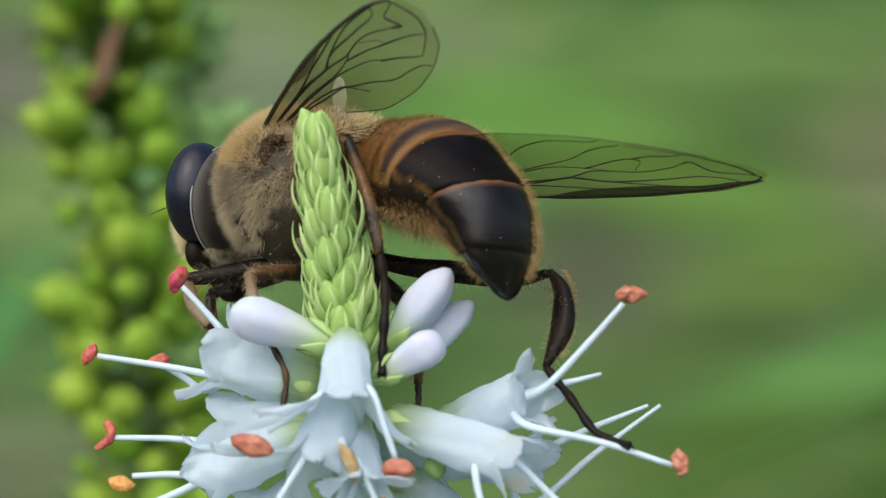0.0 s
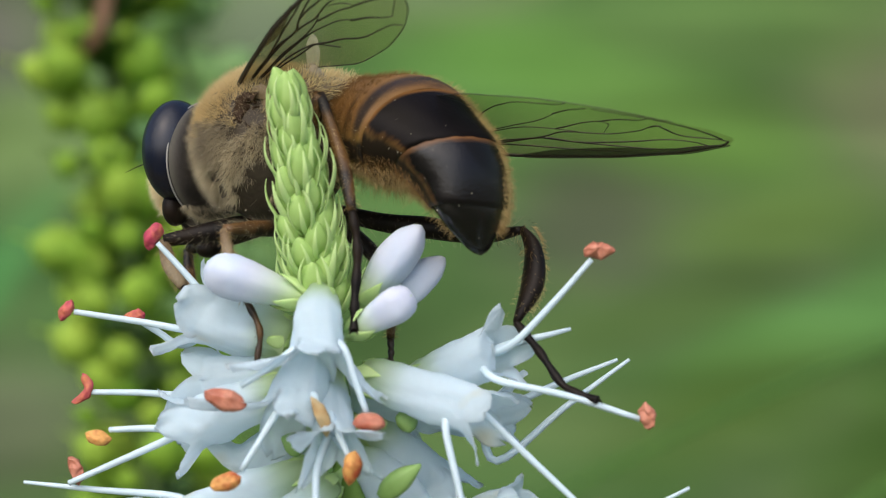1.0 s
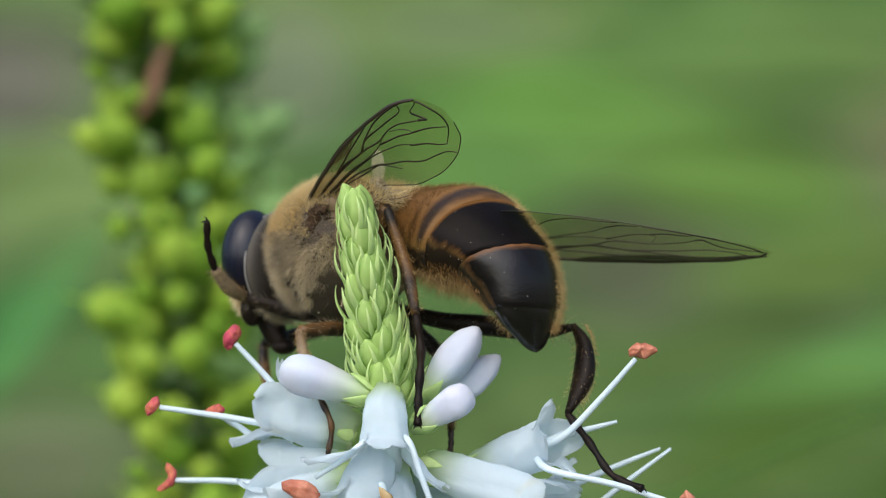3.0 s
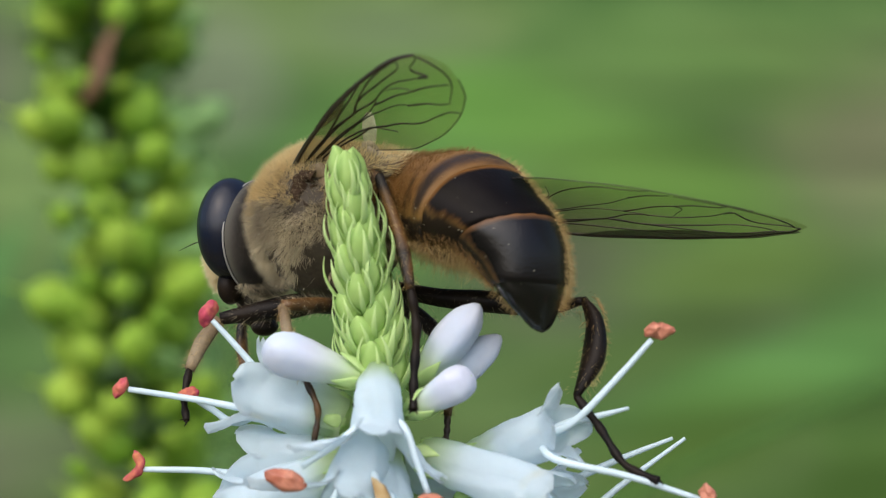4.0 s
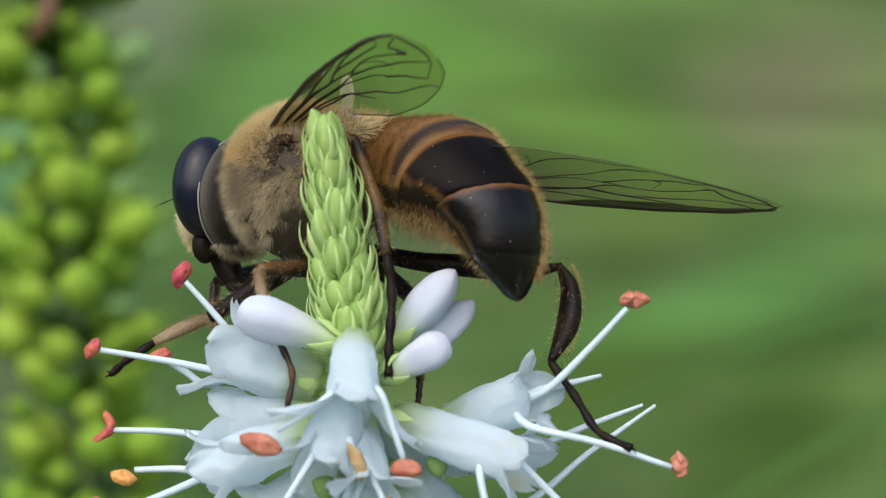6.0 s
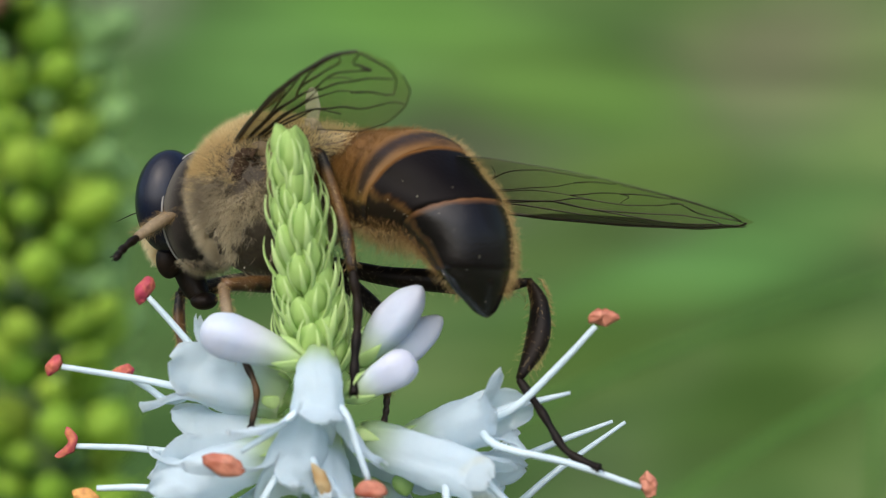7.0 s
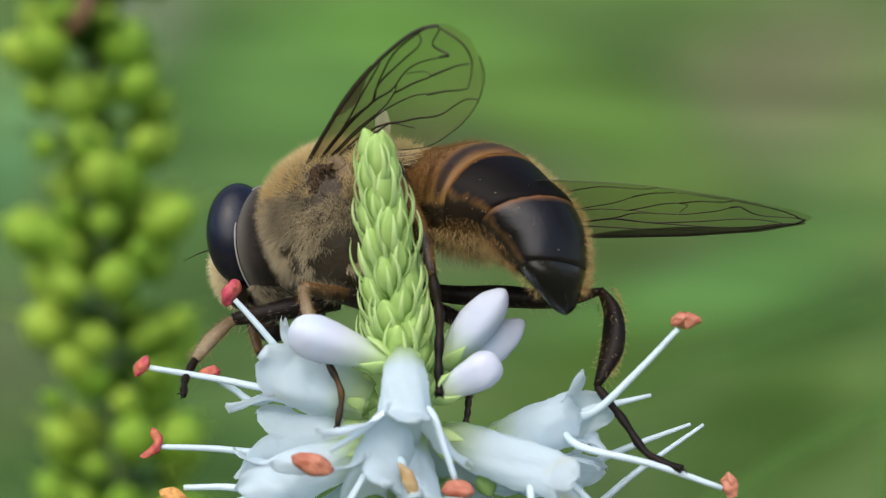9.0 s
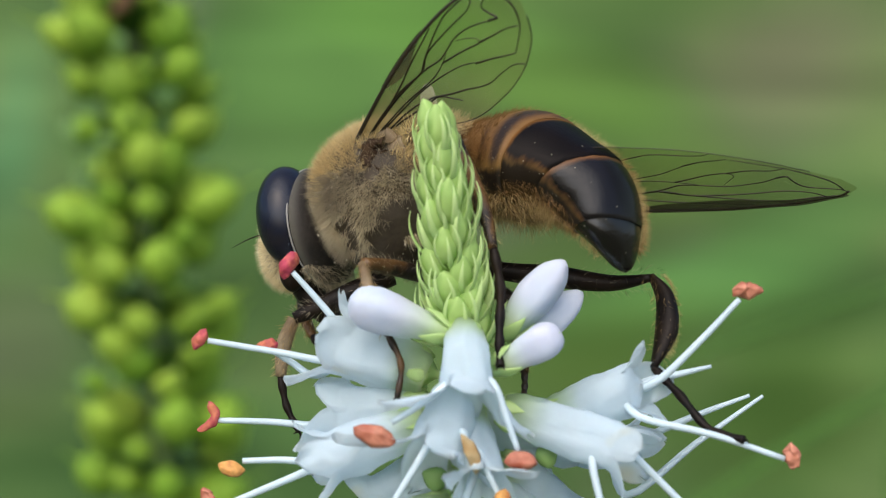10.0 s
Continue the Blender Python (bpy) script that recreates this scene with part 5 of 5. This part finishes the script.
    part("shin_fringe", bm, FUR_GOLD, shin, "golden fringe of the shin")
    leg(root, "middle_leg", [(-3.97, 3.00, -0.82), (-4.95, 2.20, -0.76), (-5.93, 1.60, -0.79)], [0.26, 0.26, 0.18],
        [(-5.93, 1.60, -0.79), (-5.67, 1.00, -1.81), (-5.14, 0.70, -2.93)], [0.17, 0.18, 0.13],
        [(-5.14, 0.70, -2.93), (-4.72, 0.50, -3.81), (-4.81, 0.40, -4.81)], 0.11, (BROWN, TAN, BROWN), "slender brown middle leg")
    leg(root, "middle_leg", [(-2.63, 4.50, -0.57), (-1.54, 4.00, -1.46), (-0.91, 3.40, -2.15)], [0.26, 0.26, 0.18],
        [(-0.91, 3.40, -2.15), (-0.79, 3.00, -3.18), (-0.82, 2.60, -4.20)], [0.15, 0.17, 0.13],
        [(-0.82, 2.60, -4.20), (-0.80, 2.40, -4.62), (-0.84, 2.20, -5.01)], 0.11, (CHITIN, BROWN, BROWN), "slender brown middle leg")
    fl1 = leg(root, "front_leg", [(-4.75, 4.20, -0.61), (-5.82, 4.20, -0.68), (-6.90, 4.30, -0.82), (-8.13, 4.40, -0.96)], [0.3, 0.36, 0.32, 0.2],
              [(-8.13, 4.40, -0.96), (-7.85, 4.00, -1.72), (-7.31, 3.50, -2.41)], [0.19, 0.25, 0.17],
              [(-7.31, 3.50, -2.41), (-6.59, 3.00, -2.83), (-5.82, 2.60, -3.02)], 0.13, (CHITIN, TAN, CHITIN), "dark front leg with tan shin")
    fl2 = leg(root, "front_leg", [(-5.28, 6.40, -0.86), (-6.65, 7.20, -1.25), (-7.77, 7.60, -1.54)], [0.26, 0.28, 0.17],
              [(-7.77, 7.60, -1.54), (-7.65, 7.20, -2.46), (-7.36, 6.60, -3.27)], [0.16, 0.2, 0.14],
              [(-7.36, 6.60, -3.27), (-7.10, 6.20, -3.71), (-6.67, 5.60, -4.13)], 0.13, (CHITIN, BROWN, CHITIN), "dark front leg")
    # wings and the pale scales at their roots
    w1 = wing(root, "wing", (-6.26, 3.26, 3.39), (3.57, -7.63, 4.24), (6.47, 3.88, -5.93), "clear smoky wing raised over the back", 0.7, fine=1.22)
    w2 = wing(root, "wing", (-0.79, 6.45, 1.45), (12.72, -3.4, -0.91), (-14.79, -10.98, 7.32), "clear smoky wing spread out sideways", -0.29, 0.12, 7, 0.62, 0.92)
    for q, rr, mat in (((-3.25, 2.90, 4.65), (0.32, 0.04, 0.62), ALULA), ((-3.23, 2.20, 3.99), (0.38, 0.3, 0.3), SCALE_PALE), ((-5.45, 2.05, 2.89), (0.28, 0.14, 0.46), ROOT), ((-4.97, 2.0, 2.68), (0.34, 0.14, 0.32), ROOT),
                       ((-5.14, 2.00, 3.24), (0.3, 0.16, 0.26), ROOT), ((-4.59, 1.90, 2.99), (0.3, 0.14, 0.42), TAN), ((-4.86, 2.05, 3.41), (0.4, 0.14, 0.22), TAN), ((-5.21, 1.95, 2.37), (0.2, 0.12, 0.24), ROOT)):
        bm = bmesh.new()
        ball(bm, V(q), rr, BODY, 24, 16)
        for v in bm.verts:
            v.co += Vector([(0.03 if mat is ALULA else 0.2) * noise.noise(v.co * 3.6 + Vector((k * 9, 0, 0))) for k in range(3)])
        part("wing_scale", bm, mat, root)
    bm = bmesh.new()
    bristles(bm, [(V((-5.07, 1.95, 2.85)) + Vector((rnd.gauss(0, 0.4), rnd.uniform(-0.2, 0.25), rnd.gauss(0, 0.36))), (LEFT + UPV * 0.3).normalized()) for _ in range(380)], 0.36, 0.0055, FWD * -0.4, rnd, 0.5)
    part("wing_root_fur", bm, FUR_GREY, root)
    return root, w1, w2, fl1, fl2


ground()
meadow()
bank()
for q in ((-10, 330, -75, (0.85, 0, 0.55), 190, 7, 0.5, 1, LEAF_BRIGHT), (70, 430, -95, (0.75, 0, 0.65), 230, 9, 0.6, 2, LEAF_BRIGHT), (160, 520, -60, (0.9, 0, 0.45), 230, 12, 0.25, 3, LEAF_BRIGHT)):
    arching_leaf(*q)
behind = far_spike((-31.2, 150.0, 0.0), 40.0, (-0.09, 0.0), "lime green spike of ripening capsules on a stem", 2, 18, 5.6, 2.2, 7.0, (CAPSULE_FAR, LEAF_DARK), ((-1.7, -5.0, 17.5),))
far_spike((-41.5, 300.0, 0.0), 55.0, (-0.1, 0.0), "pale green spike of small capsules, farther off", 6, 12, 8.6, 2.3, 5.8, (CAPSULE_PALE, LEAF_PALE))
flower()
fly, wing_near, wing_far, leg_near, leg_far = hoverfly()


def motions():
    """The hoverfly's moves."""
    # seconds; shift of the chest in millimetres; turn about it in degrees
    body = [(0, 0.00, 0.00, 0.00, 0.00, 0.00, 0.00), (0.5, 0.01, 0.01, 0.01, 0.04, -0.14, 0.17), (1, 0.02, 0.03, 0.02, 0.09, -0.29, 0.33), (1.5, 0.03, 0.04, 0.03, 0.13, -0.43, 0.50), (2, 0.05, 0.05, 0.04, 0.18, -0.58, 0.66), (2.5, 0.06, 0.07, 0.05, 0.22, -0.72, 0.83), (2.7, 0.07, 0.03, 0.04, 0.21, -0.78, 0.62), (3.8, 0.12, -0.16, -0.01, 0.12, -1.12, -0.53), (4, 0.13, -0.20, -0.02, 0.10, -1.18, -0.74), (4.5, 0.15, -0.28, -0.04, 0.06, -1.34, -1.26), (5, 0.18, -0.19, -0.01, 1.00, -1.21, -1.82), (5.5, 0.21, -0.09, 0.03, 1.94, -1.09, -2.38), (5.7, 0.21, -0.10, 0.02, 1.80, -1.15, -2.26), (6.8, 0.21, -0.14, -0.03, 1.05, -1.46, -1.56), (7, 0.21, -0.15, -0.04, 0.91, -1.52, -1.43), (7.5, 0.21, -0.17, -0.06, 0.57, -1.66, -1.11), (8, 0.23, -0.26, -0.01, 0.99, -0.79, -2.24), (8.5, 0.24, -0.34, 0.04, 1.41, 0.08, -3.37), (8.75, 0.18, -0.28, -0.09, -0.33, -0.42, -2.56), (9, -0.17, 0.01, -0.73, -9.04, -2.89, 1.48), (9.5, -0.26, 0.39, -0.82, -10.60, -4.22, 3.04), (10, -0.35, 0.77, -0.91, -12.15, -5.56, 4.60)]
    # seconds; turn of each wing in degrees about the body's length, breadth and height
    near_turns = [(0, -1.6, -0.3, 7.6), (0.5, -6.5, -0.2, 8.8), (1.5, -8.0, -1.3, 7.4), (2, -3.4, -3.0, 5.6), (2.5, -3.9, -2.3, 4.9), (4, -5.2, -2.9, 5.8), (5, -7.1, -2.3, 4.8), (5.5, -8.7, -3.2, 6.1), (7, -7.9, -4.1, 5.3), (7.5, -7.2, -4.4, 4.2), (8.5, -5.4, -4.7, 6.4), (8.75, -4.3, -4.8, 5.6), (9, 3.5, -5.4, 0.3), (9.5, 5.6, -5.8, -3.6), (10, 9.2, -7.1, -4.1)]
    far_turns = [(0, -4.1, 4.3, -6.8), (0.5, -3.8, 4.0, -8.4), (1.5, -2.7, 1.8, -6.9), (2, -2.5, 1.5, -6.3), (2.5, -3.7, 1.1, -7.6), (4, -3.3, 0.6, -2.6), (5, -1.5, 1.2, -3.5), (5.5, -2.7, 0.1, -1.4), (7, -0.1, 0.2, -3.0), (7.5, -1.3, 0.1, -5.2), (8.5, -4.7, 1.3, -3.7), (8.75, -5.2, 0.8, -4.1), (9, -8.6, -2.4, -6.7), (9.5, -6.1, -3.7, -10.6), (10, -6.5, -5.2, -8.0)]
    # seconds; where the grooming front leg holds its knee and its foot
    groom = [(0, (-8.08, 4.03, -0.96), (-5.78, 2.16, -3.00)), (0.5, (-7.37, 3.89, 1.56), (-9.42, 1.05, 0.75)), (1, (-8.12, 3.75, -1.19), (-5.86, 1.78, -3.18)), (1.5, (-8.25, 3.70, -1.48), (-9.44, 3.14, -5.32)), (2, (-8.34, 3.81, -0.77), (-9.01, 3.46, -4.58)), (2.5, (-8.39, 3.83, -0.81), (-6.36, 1.36, -2.46)), (2.7, (-8.81, 3.71, 0.83), (-8.41, 1.30, 3.47)), (3.8, (-6.34, 6.59, -1.89), (-8.97, 4.74, -3.52)), (4, (-8.25, 3.64, -1.13), (-8.78, 1.99, -4.28)), (4.5, (-8.25, 3.65, -0.91), (-6.02, 1.37, -2.58)), (5, (-7.98, 3.90, 0.26), (-9.25, 0.61, 0.99)), (5.5, (-8.26, 3.90, -0.92), (-8.98, 3.49, -4.65)), (5.7, (-8.04, 3.95, -1.05), (-10.32, 3.33, -5.10)), (6.8, (-8.42, 3.85, 0.94), (-9.69, 0.53, 0.39)), (7, (-7.44, 3.97, 1.73), (-8.91, 1.17, 0.01)), (7.5, (-8.19, 3.70, -1.48), (-10.90, 2.05, -3.19)), (8, (-8.37, 3.71, -0.57), (-9.37, 3.21, -4.10)), (8.5, (-8.26, 3.66, -0.14), (-8.60, 3.24, -3.71)), (9, (-8.59, 3.63, -1.83), (-9.44, 0.90, -4.03)), (9.5, (-8.70, 4.05, -1.78), (-7.66, 2.48, -4.85)), (10, (-8.68, 4.39, -1.76), (-7.72, 3.77, -6.33))]
    poses = []
    for t, dx, dy, dz, rx, ry, rz in body:
        ang = Vector((radians(rx), radians(ry), radians(rz)))
        r = Matrix.Rotation(ang.length, 4, ang.normalized()) if ang.length > 1e-9 else Matrix()
        c = CHEST * MM
        poses.append((t, Matrix.Translation(c + Vector((dx, dy, dz)) * MM) @ r @ Matrix.Translation(-c)))
    walk(fly, [(t, m @ PLACE[fly]) for t, m in poses])
    for w, rows in ((wing_near, near_turns), (wing_far, far_turns)):
        rest = PLACE[fly].inverted() @ PLACE[w]
        turn = rest.to_3x3().to_4x4()
        turns = [(t, Vector([radians(v) for v in angles])) for t, *angles in rows]
        walk(w, [(t, Matrix.Translation(rest.translation) @ Matrix.Rotation(v.length, 4, v.normalized()) @ turn) for t, v in turns])
    held = {t: (V(k), V(f)) for t, k, f in groom}
    for lg, ti, ta, hip, knee, foot in LEGS:
        lf, ls = (knee - hip).length, (foot - knee).length
        thigh, shin = [], []
        for t, m in poses:
            if lg is leg_near[0] and t not in held:
                continue
            h = (m @ (hip * MM)) / MM
            k0, f = (held[t] if lg is leg_near[0] else ((m @ (knee * MM)) / MM, foot))
            # the knee: where both lengths meet, as near as can be to k0
            d = f - h
            dist = min(max(d.length, abs(lf - ls) + 0.05), (lf + ls) * 0.998)
            n = d.normalized()
            a = (lf * lf - ls * ls + dist * dist) / (2 * dist)
            b = math.sqrt(max(lf * lf - a * a, 0))
            side = k0 - h - n * (k0 - h).dot(n)
            k = h + n * a + side.normalized() * b
            r1 = (knee - hip).rotation_difference(k - h).to_matrix().to_4x4()
            r2 = (foot - knee).rotation_difference(f - k).to_matrix().to_4x4()
            w1 = Matrix.Translation(h * MM) @ r1
            w2 = Matrix.Translation(k * MM) @ r2
            thigh.append((t, (m @ PLACE[fly]).inverted() @ w1))
            shin.append((t, w1.inverted() @ w2))
        walk(lg, thigh)
        walk(ti, shin)
        walk(ta, shin)
    # the spike behind sways a little in the air: seconds, millimetres at the height of the view
    sway = [(0, -1.0), (2, -0.4), (2.5, -0.4), (4, 0.3), (5, 2.0), (5.5, 2.3), (7, -0.3), (8, -0.6), (8.5, 0.2), (9, 4.2), (9.5, 6.0), (10, 6.8)]
    walk(behind, [(t, PLACE[behind] @ Matrix.Rotation(dx / -GROUND, 4, "Y")) for t, dx in sway])


motions()
